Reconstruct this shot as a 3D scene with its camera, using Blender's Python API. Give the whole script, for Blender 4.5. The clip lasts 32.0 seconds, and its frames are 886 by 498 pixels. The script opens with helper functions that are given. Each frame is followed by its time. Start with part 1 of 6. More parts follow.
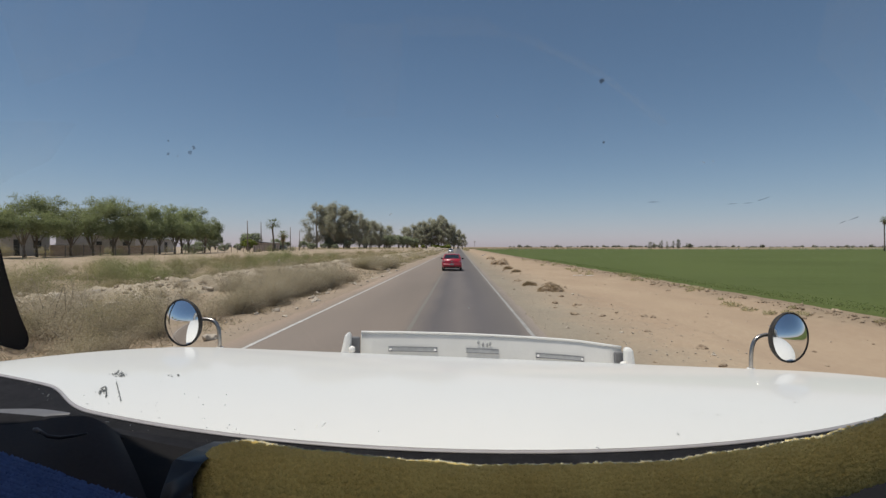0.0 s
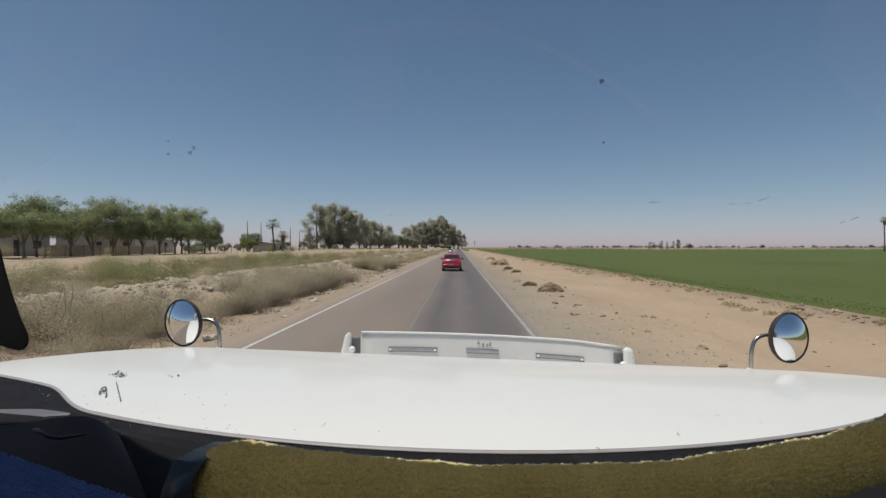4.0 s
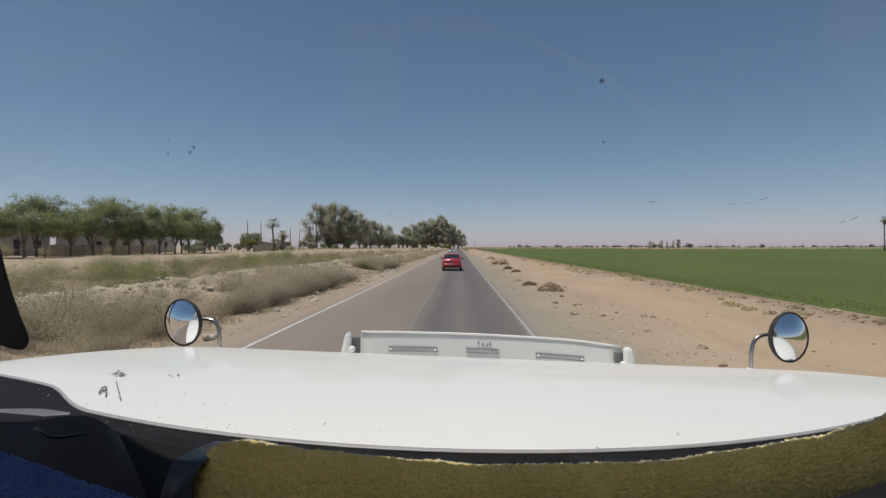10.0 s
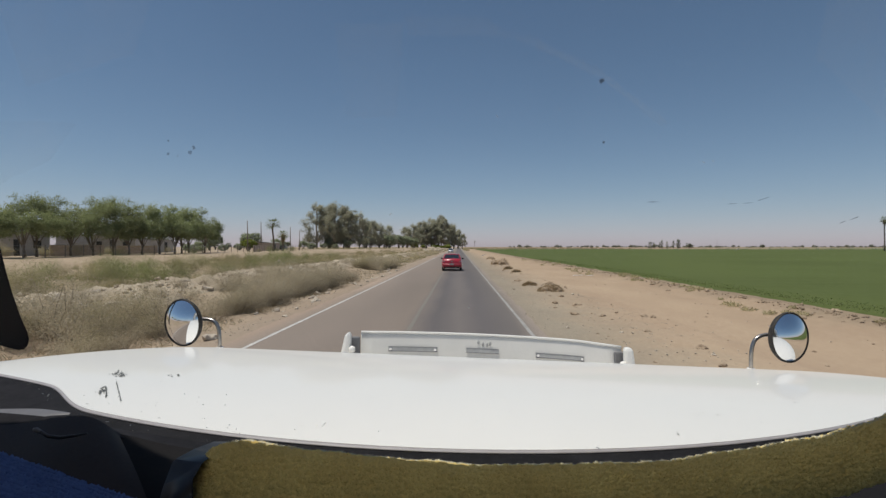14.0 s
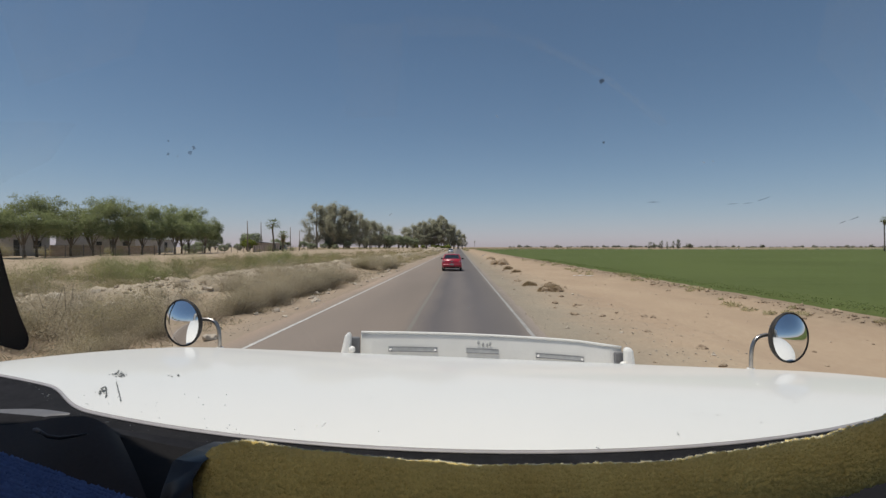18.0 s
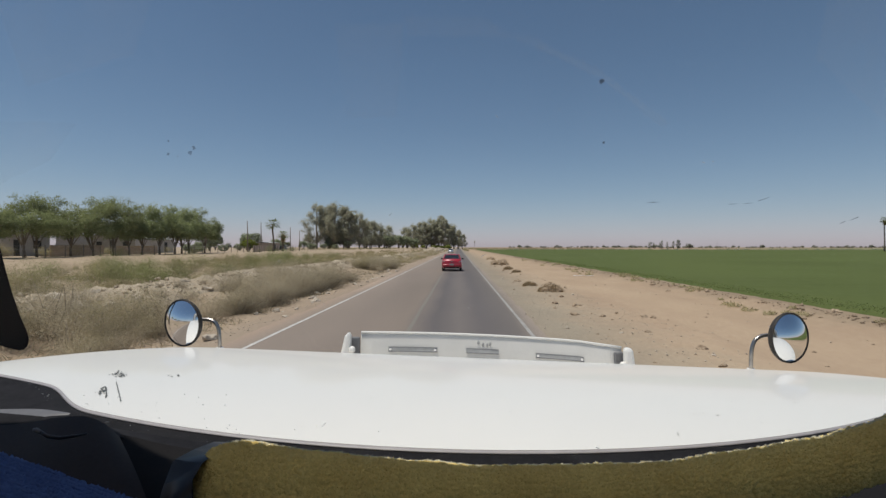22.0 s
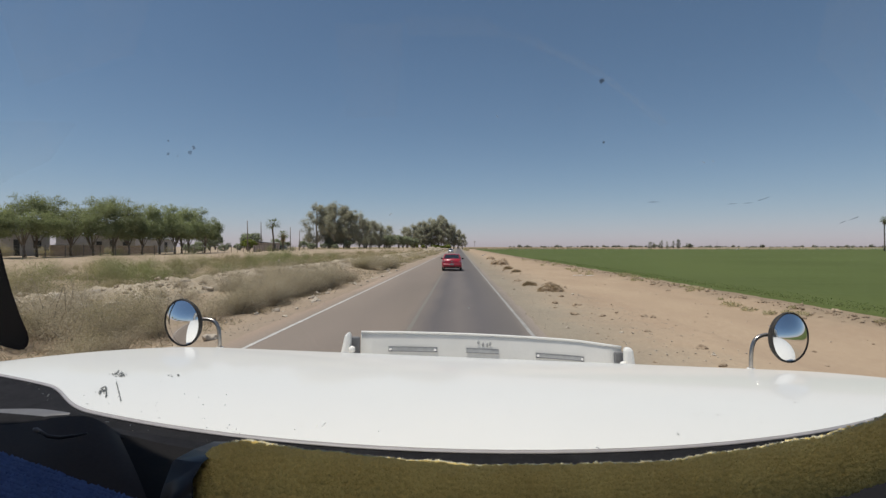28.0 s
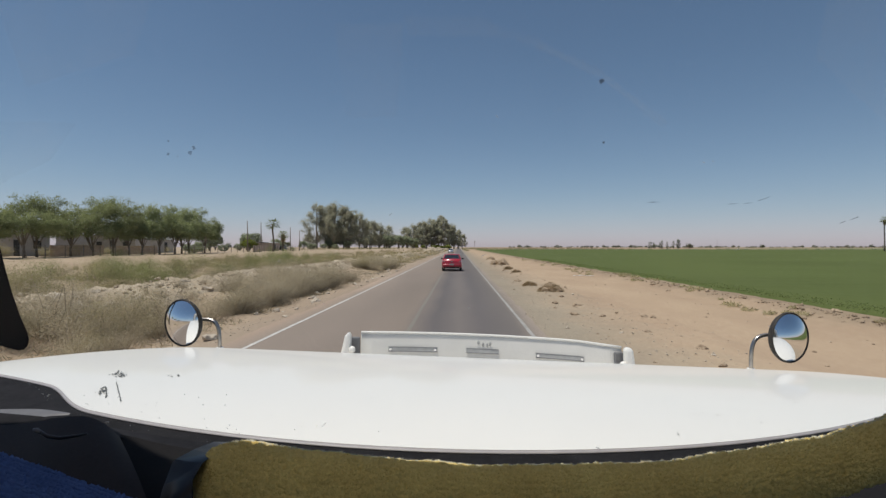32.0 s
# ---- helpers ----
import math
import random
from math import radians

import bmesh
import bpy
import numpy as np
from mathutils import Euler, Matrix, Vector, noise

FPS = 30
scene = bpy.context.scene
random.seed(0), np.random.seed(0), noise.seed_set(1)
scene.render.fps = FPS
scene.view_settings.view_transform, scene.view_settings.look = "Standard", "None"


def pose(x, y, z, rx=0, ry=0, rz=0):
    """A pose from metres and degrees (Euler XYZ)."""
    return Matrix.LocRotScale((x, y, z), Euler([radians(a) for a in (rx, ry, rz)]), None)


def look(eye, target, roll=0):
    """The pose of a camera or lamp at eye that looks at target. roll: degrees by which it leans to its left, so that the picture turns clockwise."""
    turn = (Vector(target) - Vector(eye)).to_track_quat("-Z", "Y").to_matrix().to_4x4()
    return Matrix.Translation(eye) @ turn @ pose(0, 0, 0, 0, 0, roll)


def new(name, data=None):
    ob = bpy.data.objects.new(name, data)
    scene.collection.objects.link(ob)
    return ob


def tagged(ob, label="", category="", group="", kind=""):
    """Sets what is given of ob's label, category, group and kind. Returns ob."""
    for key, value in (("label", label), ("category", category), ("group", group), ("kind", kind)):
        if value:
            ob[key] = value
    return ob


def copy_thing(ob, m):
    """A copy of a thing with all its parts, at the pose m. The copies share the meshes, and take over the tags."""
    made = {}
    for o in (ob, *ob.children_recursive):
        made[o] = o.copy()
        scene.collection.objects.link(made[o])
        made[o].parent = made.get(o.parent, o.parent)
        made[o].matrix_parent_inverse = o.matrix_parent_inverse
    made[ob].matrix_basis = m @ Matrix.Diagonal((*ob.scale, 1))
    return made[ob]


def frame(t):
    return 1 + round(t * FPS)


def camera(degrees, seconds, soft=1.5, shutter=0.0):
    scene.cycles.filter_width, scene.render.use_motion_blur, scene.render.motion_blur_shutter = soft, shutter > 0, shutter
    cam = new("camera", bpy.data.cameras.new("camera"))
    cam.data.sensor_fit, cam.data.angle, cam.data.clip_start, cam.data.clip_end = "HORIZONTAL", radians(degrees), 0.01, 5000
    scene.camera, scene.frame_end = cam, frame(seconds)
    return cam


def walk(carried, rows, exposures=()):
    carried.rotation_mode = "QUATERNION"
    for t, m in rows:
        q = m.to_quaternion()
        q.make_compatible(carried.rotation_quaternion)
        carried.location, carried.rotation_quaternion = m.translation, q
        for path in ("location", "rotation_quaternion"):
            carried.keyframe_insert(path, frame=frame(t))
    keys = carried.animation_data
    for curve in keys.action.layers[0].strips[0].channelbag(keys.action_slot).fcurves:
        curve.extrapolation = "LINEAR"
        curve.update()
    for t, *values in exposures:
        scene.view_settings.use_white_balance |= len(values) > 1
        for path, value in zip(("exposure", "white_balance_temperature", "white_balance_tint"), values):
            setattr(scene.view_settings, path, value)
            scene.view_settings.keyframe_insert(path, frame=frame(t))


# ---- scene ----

# ---------------------------------------------------------------- camera
EYE = (0.0, 0.0, 2.08)
YAW, TILT = 1.84, -0.26
cam = camera(84.0, 32.0, soft=1.45)
# the dashboard camera, shaken a little by the engine
shake = [(0.0, 0.0, 0.0), (3.0, 0.02, 0.01), (6.0, 0.03, 0.0), (9.0, -0.02, 0.01), (13.0, -0.01, 0.0), (17.0, 0.01, 0.01),
         (19.0, 0.02, 0.0), (23.0, 0.03, -0.01), (28.0, 0.0, 0.0), (32.0, 0.02, 0.01)]
walk(cam, [(t, pose(*EYE, 90 + TILT + a, b, YAW)) for t, a, b in shake], exposures=[(0.0, 0.03), (3.0, 0.02), (8.0, 0.0), (17.0, 0.01), (24.0, 0.01), (28.0, 0.07), (30.0, 0.12), (32.0, 0.10)])

# ---------------------------------------------------------------- sky and sun
SUN_AZ, SUN_EL = radians(-104), radians(76)          # azimuth from ahead, positive to the right
world = bpy.data.worlds.new("sky")
scene.world = world
world.use_nodes = True
wn = world.node_tree.nodes
sky = wn.new("ShaderNodeTexSky")
sky.sky_type = "NISHITA"
sky.sun_disc = False
sky.sun_elevation, sky.sun_rotation = SUN_EL, SUN_AZ % (2 * math.pi)
sky.air_density, sky.dust_density, sky.ozone_density = 1.0, 0.3, 3.0
wn["Background"].inputs["Strength"].default_value = 0.071
# dusty desert air: a little more blue where the sky is pale, less red where it is deep
mixed = wn.new("ShaderNodeCombineColor")
for socket, weights in (("Red", (1.085, 0.0, -0.034)), ("Green", (0.0, 1.0, 0.0)), ("Blue", (0.43, 0.0, 0.820))):
    dot = wn.new("ShaderNodeVectorMath")
    dot.operation = "DOT_PRODUCT"
    dot.inputs[1].default_value = weights
    world.node_tree.links.new(sky.outputs["Color"], dot.inputs[0])
    world.node_tree.links.new(dot.outputs["Value"], mixed.inputs[socket])
world.node_tree.links.new(mixed.outputs["Color"], wn["Background"].inputs["Color"])
to_sun = Vector((math.sin(SUN_AZ) * math.cos(SUN_EL), math.cos(SUN_AZ) * math.cos(SUN_EL), math.sin(SUN_EL)))
sun = new("sun", bpy.data.lights.new("sun", "SUN"))
sun.data.energy, sun.data.angle, sun.data.color = 3.5, radians(0.5), (1.0, 0.95, 0.87)
sun.matrix_basis = look(to_sun * 50, (0, 0, 0))


# ---------------------------------------------------------------- materials
def material(name, colour, rough=0.6, metal=0.0, vary=0.2, scale=8.0, fine=60.0, bump=0.0, coat=0.0, island=0.0, spread=0.0,
             spec=0.5, second=None, stretch=(1, 1, 1), glow=None):
    """A surface whose colour wanders at two scales, in metres."""
    m = bpy.data.materials.new(name)
    m.use_nodes = True
    nt = m.node_tree
    n, l = nt.nodes, nt.links
    b = n["Principled BSDF"]
    b.inputs["Roughness"].default_value, b.inputs["Metallic"].default_value = rough, metal
    b.inputs["Coat Weight"].default_value = coat
    b.inputs["Coat Roughness"].default_value = 0.06
    b.inputs["Specular IOR Level"].default_value = spec
    geo = n.new("ShaderNodeNewGeometry")
    mp = n.new("ShaderNodeMapping")
    mp.inputs["Scale"].default_value = stretch
    l.new(geo.outputs["Position"], mp.inputs["Vector"])
    coarse, small = n.new("ShaderNodeTexNoise"), n.new("ShaderNodeTexNoise")
    for tex, sc, de in ((coarse, scale, 5.0), (small, fine, 4.0)):
        tex.inputs["Scale"].default_value, tex.inputs["Detail"].default_value = sc, de
        l.new(mp.outputs["Vector"], tex.inputs["Vector"])
    ramp = n.new("ShaderNodeValToRGB")
    lo = second or tuple(c * (1 - vary) for c in colour)
    hi = tuple(min(1, c * (1 + vary)) for c in colour) if second is None else colour
    ramp.color_ramp.elements[0].position, ramp.color_ramp.elements[0].color = 0.32, (*lo, 1)
    ramp.color_ramp.elements[1].position, ramp.color_ramp.elements[1].color = 0.68, (*hi, 1)
    mix = n.new("ShaderNodeMath")
    mix.operation = "MULTIPLY_ADD"
    mix.inputs[1].default_value = 0.45
    l.new(small.outputs["Fac"], mix.inputs[0])
    half = n.new("ShaderNodeMath")
    half.operation = "MULTIPLY"
    half.inputs[1].default_value = 0.55
    l.new(coarse.outputs["Fac"], half.inputs[0])
    l.new(half.outputs[0], mix.inputs[2])
    l.new(mix.outputs[0], ramp.inputs["Fac"])
    colour_out = ramp.outputs["Color"]
    if island or spread:
        info = n.new("ShaderNodeObjectInfo")
        hsv = n.new("ShaderNodeHueSaturation")
        add = n.new("ShaderNodeMath")
        add.operation = "MULTIPLY_ADD"
        add.inputs[1].default_value = island
        add.inputs[2].default_value = 1 - island / 2 - spread / 2
        l.new(geo.outputs["Random Per Island"], add.inputs[0])
        add2 = n.new("ShaderNodeMath")
        add2.operation = "MULTIPLY_ADD"
        add2.inputs[1].default_value = spread
        l.new(info.outputs["Random"], add2.inputs[0])
        l.new(add.outputs[0], add2.inputs[2])
        l.new(add2.outputs[0], hsv.inputs["Value"])
        l.new(colour_out, hsv.inputs["Color"])
        colour_out = hsv.outputs["Color"]
    l.new(colour_out, b.inputs["Base Color"])
    if bump:
        bp = n.new("ShaderNodeBump")
        bp.inputs["Strength"].default_value, bp.inputs["Distance"].default_value = 0.6, bump
        l.new(mix.outputs[0], bp.inputs["Height"])
        l.new(bp.outputs["Normal"], b.inputs["Normal"])
    return m


def leafy(name, colour, second, thin=0.3, spread=0.25):
    """Foliage: matt leaves that let some light through."""
    m = material(name, colour, rough=0.75, vary=0.2, second=second, scale=0.7, fine=6.0, island=0.26, spread=spread, spec=0.06)
    n, l = m.node_tree.nodes, m.node_tree.links
    b = n["Principled BSDF"]
    tr, mx = n.new("ShaderNodeBsdfTranslucent"), n.new("ShaderNodeMixShader")
    src = b.inputs["Base Color"].links[0].from_socket
    l.new(src, tr.inputs["Color"])
    mx.inputs["Fac"].default_value = thin
    l.new(b.outputs["BSDF"], mx.inputs[1])
    l.new(tr.outputs["BSDF"], mx.inputs[2])
    l.new(mx.outputs["Shader"], n["Material Output"].inputs["Surface"])
    return m


M = {}
M["dirt"] = material("dry_dirt", (0.475, 0.355, 0.243), 0.95, vary=0.2, scale=0.45, fine=14, bump=0.03, second=(0.372, 0.266, 0.183), spec=0.1, stretch=(1, 0.4, 1))
M["bank"] = material("pale_bank_earth", (0.50, 0.42, 0.32), 0.95, scale=0.8, fine=16, bump=0.04, second=(0.33, 0.265, 0.19), spec=0.1)
M["clod"] = material("earth_clod", (0.44, 0.34, 0.24), 0.95, scale=3, fine=30, bump=0.02, second=(0.26, 0.19, 0.13), spread=0.3, spec=0.1)
M["stone"] = material("pale_stone", (0.47, 0.40, 0.32), 0.9, scale=4, fine=40, bump=0.01, spread=0.3, spec=0.2)
M["rubble"] = material("broken_dry_earth", (0.50, 0.42, 0.32), 0.95, scale=3, fine=30, second=(0.34, 0.275, 0.20), island=0.4, spec=0.1)
M["field_soil"] = material("crop_field", (0.108, 0.133, 0.040), 0.9, scale=0.06, fine=3.0, bump=0.05, second=(0.078, 0.098, 0.029), spec=0.1)
M["crop"] = leafy("young_crop", (0.19, 0.24, 0.09), (0.13, 0.175, 0.066))
M["crop_edge"] = leafy("field_edge_growth", (0.17, 0.205, 0.07), (0.12, 0.15, 0.052))
M["line"] = material("worn_white_paint", (0.66, 0.63, 0.58), 0.8, scale=2.2, fine=30, second=(0.36, 0.34, 0.32))
M["dim_line"] = material("faded_white_paint", (0.42, 0.40, 0.37), 0.85, scale=1.2, fine=25, second=(0.20, 0.19, 0.175))
M["yellow"] = material("worn_yellow_paint", (0.205, 0.182, 0.150), 0.85, scale=1.0, fine=20, second=(0.175, 0.158, 0.138))
M["white_paint"] = material("truck_white_paint", (0.818, 0.792, 0.744), 0.42, vary=0.012, scale=3, fine=40, coat=0.35)
M["deflector"] = material("weathered_white_panel", (0.70, 0.68, 0.64), 0.5, vary=0.06, scale=6, fine=80)
M["trim_grey"] = material("pale_grey_trim", (0.34, 0.32, 0.33), 0.5, vary=0.1, scale=20)
M["black"] = material("black_rubber", (0.008, 0.0085, 0.010), 0.6, spec=0.3, vary=0.25, scale=20, fine=200)
M["gasket"] = material("dusty_black_rubber", (0.0132, 0.0128, 0.0146), 0.8, vary=0.5, scale=25, fine=160, spec=0.12)
M["mirror_black"] = material("black_mirror_plastic", (0.004, 0.004, 0.005), 0.6, vary=0.2, scale=10, spec=0.08)
M["dash"] = material("black_dashboard_vinyl", (0.013, 0.012, 0.012), 0.7, vary=0.25, scale=12, fine=300, bump=0.0003, spec=0.08)
M["binnacle"] = material("dark_brown_vinyl", (0.029, 0.022, 0.020), 0.65, vary=0.25, scale=12, fine=300, bump=0.0003, spec=0.15)
M["console"] = material("blue_grey_vinyl", (0.018, 0.019, 0.026), 0.36, vary=0.15, scale=12, fine=260, bump=0.0001, spec=0.32)
M["mirror_rim"] = material("dark_mirror_rim", (0.035, 0.030, 0.026), 0.6, spec=0.3, vary=0.25, scale=20, fine=200)
M["grey_strip"] = material("grey_plastic", (0.115, 0.115, 0.122), 0.5, vary=0.15, scale=9, fine=120)
M["chrome"] = material("chrome", (0.75, 0.75, 0.76), 0.12, 1.0, vary=0.05)
M["steel"] = material("dull_steel", (0.42, 0.42, 0.43), 0.35, 0.9, vary=0.12, scale=20)
M["arm"] = material("dull_chrome", (0.40, 0.37, 0.34), 0.28, 1.0, vary=0.15, scale=30)
M["mirror"] = material("mirror_glass", (0.88, 0.89, 0.9), 0.02, 1.0, vary=0.01)
M["slot"] = material("grey_slot_plate", (0.40, 0.40, 0.395), 0.6, vary=0.15, scale=30)
M["slot_edge"] = material("dark_slot_edge", (0.17, 0.17, 0.175), 0.6, vary=0.1)
M["stain"] = material("grey_drip_stain", (0.36, 0.36, 0.35), 0.8, vary=0.3, scale=60)
M["hood_bug"] = material("dark_insect_remains", (0.10, 0.105, 0.10), 0.7, vary=0.6, scale=90)
M["plush"] = material("olive_plush", (0.86, 0.69, 0.26), 0.95, scale=14, fine=220, second=(0.67, 0.50, 0.175), island=0.16, spec=0.1)
M["plush"].node_tree.nodes["Principled BSDF"].inputs["Sheen Weight"].default_value = 0.05
M["towel"] = material("blue_terry_cloth", (0.082, 0.140, 0.335), 0.95, scale=30, fine=300, second=(0.056, 0.098, 0.24), island=0.22, spec=0.1)
# paler copy of the plush: sunlight on the rim put into the colour
M["fringe"] = material("rim_lit_plush", (0.55, 0.53, 0.42), 0.95, scale=14, fine=220, island=0.2, spec=0.1)
M["door_lining"] = material("dimming_grey_lining", (0.17, 0.165, 0.155), 0.8, vary=0.15, scale=9)
# unseen cab inside, kept pale to bounce light onto the dashboard
M["bounce_lining"] = material("pale_bounce_lining", (0.68, 0.66, 0.62), 0.9, vary=0.1)
M["red_paint"] = material("red_car_paint", (0.42, 0.012, 0.03), 0.3, vary=0.08, scale=3, coat=0.6)
M["silver_paint"] = material("silver_car_paint", (0.55, 0.56, 0.58), 0.3, 0.5, vary=0.05, scale=3, coat=0.5)
M["dark_glass"] = material("tinted_glass", (0.02, 0.024, 0.028), 0.08, vary=0.1, coat=0.4)
M["red_lens"] = material("red_tail_lens", (0.35, 0.01, 0.012), 0.15, vary=0.1, coat=0.5)
M["clear_lens"] = material("clear_lens", (0.6, 0.58, 0.56), 0.15, vary=0.05, coat=0.5)
M["tyre"] = material("tyre_rubber", (0.022, 0.022, 0.022), 0.85, vary=0.2)
M["bark"] = material("grey_brown_bark", (0.20, 0.155, 0.11), 0.95, scale=5, fine=40, bump=0.02, second=(0.10, 0.078, 0.055), stretch=(1, 1, 0.25))
M["pale_bark"] = material("peeling_eucalyptus_bark", (0.42, 0.36, 0.29), 0.9, scale=1.2, fine=12, second=(0.19, 0.15, 0.115), stretch=(1, 1, 0.25))
M["palm_bark"] = material("palm_trunk_bark", (0.21, 0.165, 0.12), 0.95, scale=3, fine=18, second=(0.12, 0.09, 0.065), stretch=(1, 1, 3))
M["twig"] = material("dry_twig", (0.32, 0.26, 0.19), 0.95, scale=5, fine=40, second=(0.21, 0.165, 0.12), island=0.4, spread=0.2)
M["leaf_row"] = leafy("mesquite_leaves", (0.315, 0.345, 0.160), (0.200, 0.228, 0.104), 0.4)
# grey-green, made paler so the colour carries the far grove's haze
M["leaf_euc"] = leafy("eucalyptus_leaves", (0.483, 0.460, 0.340), (0.326, 0.325, 0.235), 0.5)
M["leaf_palm"] = leafy("palm_fronds", (0.25, 0.28, 0.14), (0.16, 0.19, 0.09))
M["leaf_lime"] = leafy("yellow_green_leaves", (0.23, 0.25, 0.05), (0.13, 0.16, 0.035))
M["leaf_grey"] = leafy("grey_brown_shrub_leaves", (0.51, 0.44, 0.315), (0.395, 0.338, 0.238), 0.5)
M["leaf_olive"] = leafy("olive_shrub_leaves", (0.389, 0.335, 0.195), (0.284, 0.250, 0.140), 0.4)
# far foliage, with distance haze painted in as a paler, greyer colour
M["leaf_hazy"] = leafy("hazy_far_leaves", (0.36, 0.36, 0.29), (0.26, 0.265, 0.215), 0.35)
M["leaf_fresh"] = leafy("fresh_shrub_leaves", (0.263, 0.285, 0.115), (0.168, 0.190, 0.075), 0.3)
M["straw"] = leafy("dry_straw", (0.46, 0.35, 0.21), (0.29, 0.21, 0.12), spread=0.2)
M["far_green"] = leafy("far_tree_leaves", (0.32, 0.34, 0.215), (0.215, 0.24, 0.15), 0.35)
M["house_white"] = material("dusty_whitewashed_wall", (0.47, 0.44, 0.40), 0.9, scale=1.2, fine=14, second=(0.33, 0.305, 0.275))
M["block"] = material("bare_concrete_block", (0.44, 0.36, 0.31), 0.95, scale=1.5, fine=20, second=(0.33, 0.27, 0.23), spread=0.25)
M["roof_sheet"] = material("grey_sheet_roof", (0.40, 0.40, 0.40), 0.6, vary=0.2, scale=2, stretch=(1, 6, 1))
M["dark_opening"] = material("dark_doorway", (0.03, 0.03, 0.028), 0.8)
M["pole_wood"] = material("grey_pole_wood", (0.20, 0.165, 0.135), 0.9, vary=0.25, scale=4, stretch=(1, 1, 0.2))
M["paper"] = material("white_litter", (0.75, 0.73, 0.69), 0.8, vary=0.1)


def asphalt():
    m = material("patched_asphalt", (0.207, 0.180, 0.163), 0.9, scale=0.5, fine=45, bump=0.004, second=(0.152, 0.134, 0.122), spec=0.25, stretch=(1, 0.12, 1))
    n, l = m.node_tree.nodes, m.node_tree.links
    b = n["Principled BSDF"]
    src = b.inputs["Base Color"].links[0].from_socket
    geo = n.new("ShaderNodeNewGeometry")
    sep = n.new("ShaderNodeSeparateXYZ")
    wob = n.new("ShaderNodeTexNoise")
    wob.inputs["Scale"].default_value = 0.25
    l.new(geo.outputs["Position"], wob.inputs["Vector"])
    l.new(geo.outputs["Position"], sep.inputs[0])
    shift = n.new("ShaderNodeMath")
    shift.operation = "MULTIPLY_ADD"
    shift.inputs[1].default_value, shift.inputs[2].default_value = 0.5, -0.25
    l.new(wob.outputs["Fac"], shift.inputs[0])
    put = n.new("ShaderNodeMath")
    l.new(sep.outputs["X"], put.inputs[0])
    l.new(shift.outputs[0], put.inputs[1])
    rng = n.new("ShaderNodeMapRange")
    rng.inputs["From Min"].default_value, rng.inputs["From Max"].default_value = -5.2, 3.2
    l.new(put.outputs[0], rng.inputs["Value"])
    ramp = n.new("ShaderNodeValToRGB")
    e = ramp.color_ramp.elements
    # old brownish lane, newer dark lane with two darker wheel tracks, dusty edges
    stops = [(0.0, (2.2, 1.85, 1.5)), (0.10, (1.45, 1.35, 1.22)), (0.28, (1.25, 1.16, 1.06)), (0.44, (1.22, 1.13, 1.02)), (0.475, (1.05, 1.0, 0.96)),
             (0.54, (0.71, 0.72, 0.77)), (0.62, (0.92, 0.91, 0.92)), (0.70, (0.71, 0.72, 0.77)), (0.80, (0.85, 0.85, 0.85)), (0.86, (1.6, 1.5, 1.35)), (1.0, (2.4, 2.1, 1.75))]
    e[0].position, e[0].color = stops[0][0], (*stops[0][1], 1)
    e[1].position, e[1].color = stops[-1][0], (*stops[-1][1], 1)
    for p, c in stops[1:-1]:
        k = e.new(p)
        k.color = (*c, 1)
    l.new(rng.outputs[0], ramp.inputs["Fac"])
    mul = n.new("ShaderNodeMix")
    mul.data_type, mul.blend_type = "RGBA", "MULTIPLY"
    mul.inputs["Factor"].default_value = 1.0
    mul.clamp_result = False
    l.new(src, mul.inputs["A"])
    l.new(ramp.outputs["Color"], mul.inputs["B"])
    l.new(mul.outputs["Result"], b.inputs["Base Color"])
    return m


def windscreen_glass():
    """Thin laminated glass: clear, a little gloss and a film of dust."""
    m = bpy.data.materials.new("dusty_windscreen_glass")
    m.use_nodes = True
    n, l = m.node_tree.nodes, m.node_tree.links
    n.remove(n["Principled BSDF"])
    clear, gloss, dust = n.new("ShaderNodeBsdfTransparent"), n.new("ShaderNodeBsdfGlossy"), n.new("ShaderNodeBsdfTranslucent")
    clear.inputs["Color"].default_value = (0.95, 0.97, 0.97, 1)
    gloss.inputs["Roughness"].default_value = 0.02
    dust.inputs["Color"].default_value = (0.6, 0.56, 0.5, 1)
    a, b = n.new("ShaderNodeMixShader"), n.new("ShaderNodeMixShader")
    a.inputs["Fac"].default_value = 0.008
    l.new(clear.outputs[0], a.inputs[1])
    l.new(gloss.outputs[0], a.inputs[2])
    geo, tex, ramp = n.new("ShaderNodeNewGeometry"), n.new("ShaderNodeTexNoise"), n.new("ShaderNodeMapRange")
    tex.inputs["Scale"].default_value, tex.inputs["Detail"].default_value = 4.0, 3.0
    l.new(geo.outputs["Position"], tex.inputs["Vector"])
    l.new(tex.outputs["Fac"], ramp.inputs["Value"])
    ramp.inputs["From Min"].default_value, ramp.inputs["From Max"].default_value = 0.35, 0.7
    ramp.inputs["To Min"].default_value, ramp.inputs["To Max"].default_value = 0.008, 0.014
    l.new(ramp.outputs[0], b.inputs["Fac"])
    l.new(a.outputs[0], b.inputs[1])
    l.new(dust.outputs[0], b.inputs[2])
    l.new(b.outputs[0], n["Material Output"].inputs["Surface"])
    return m


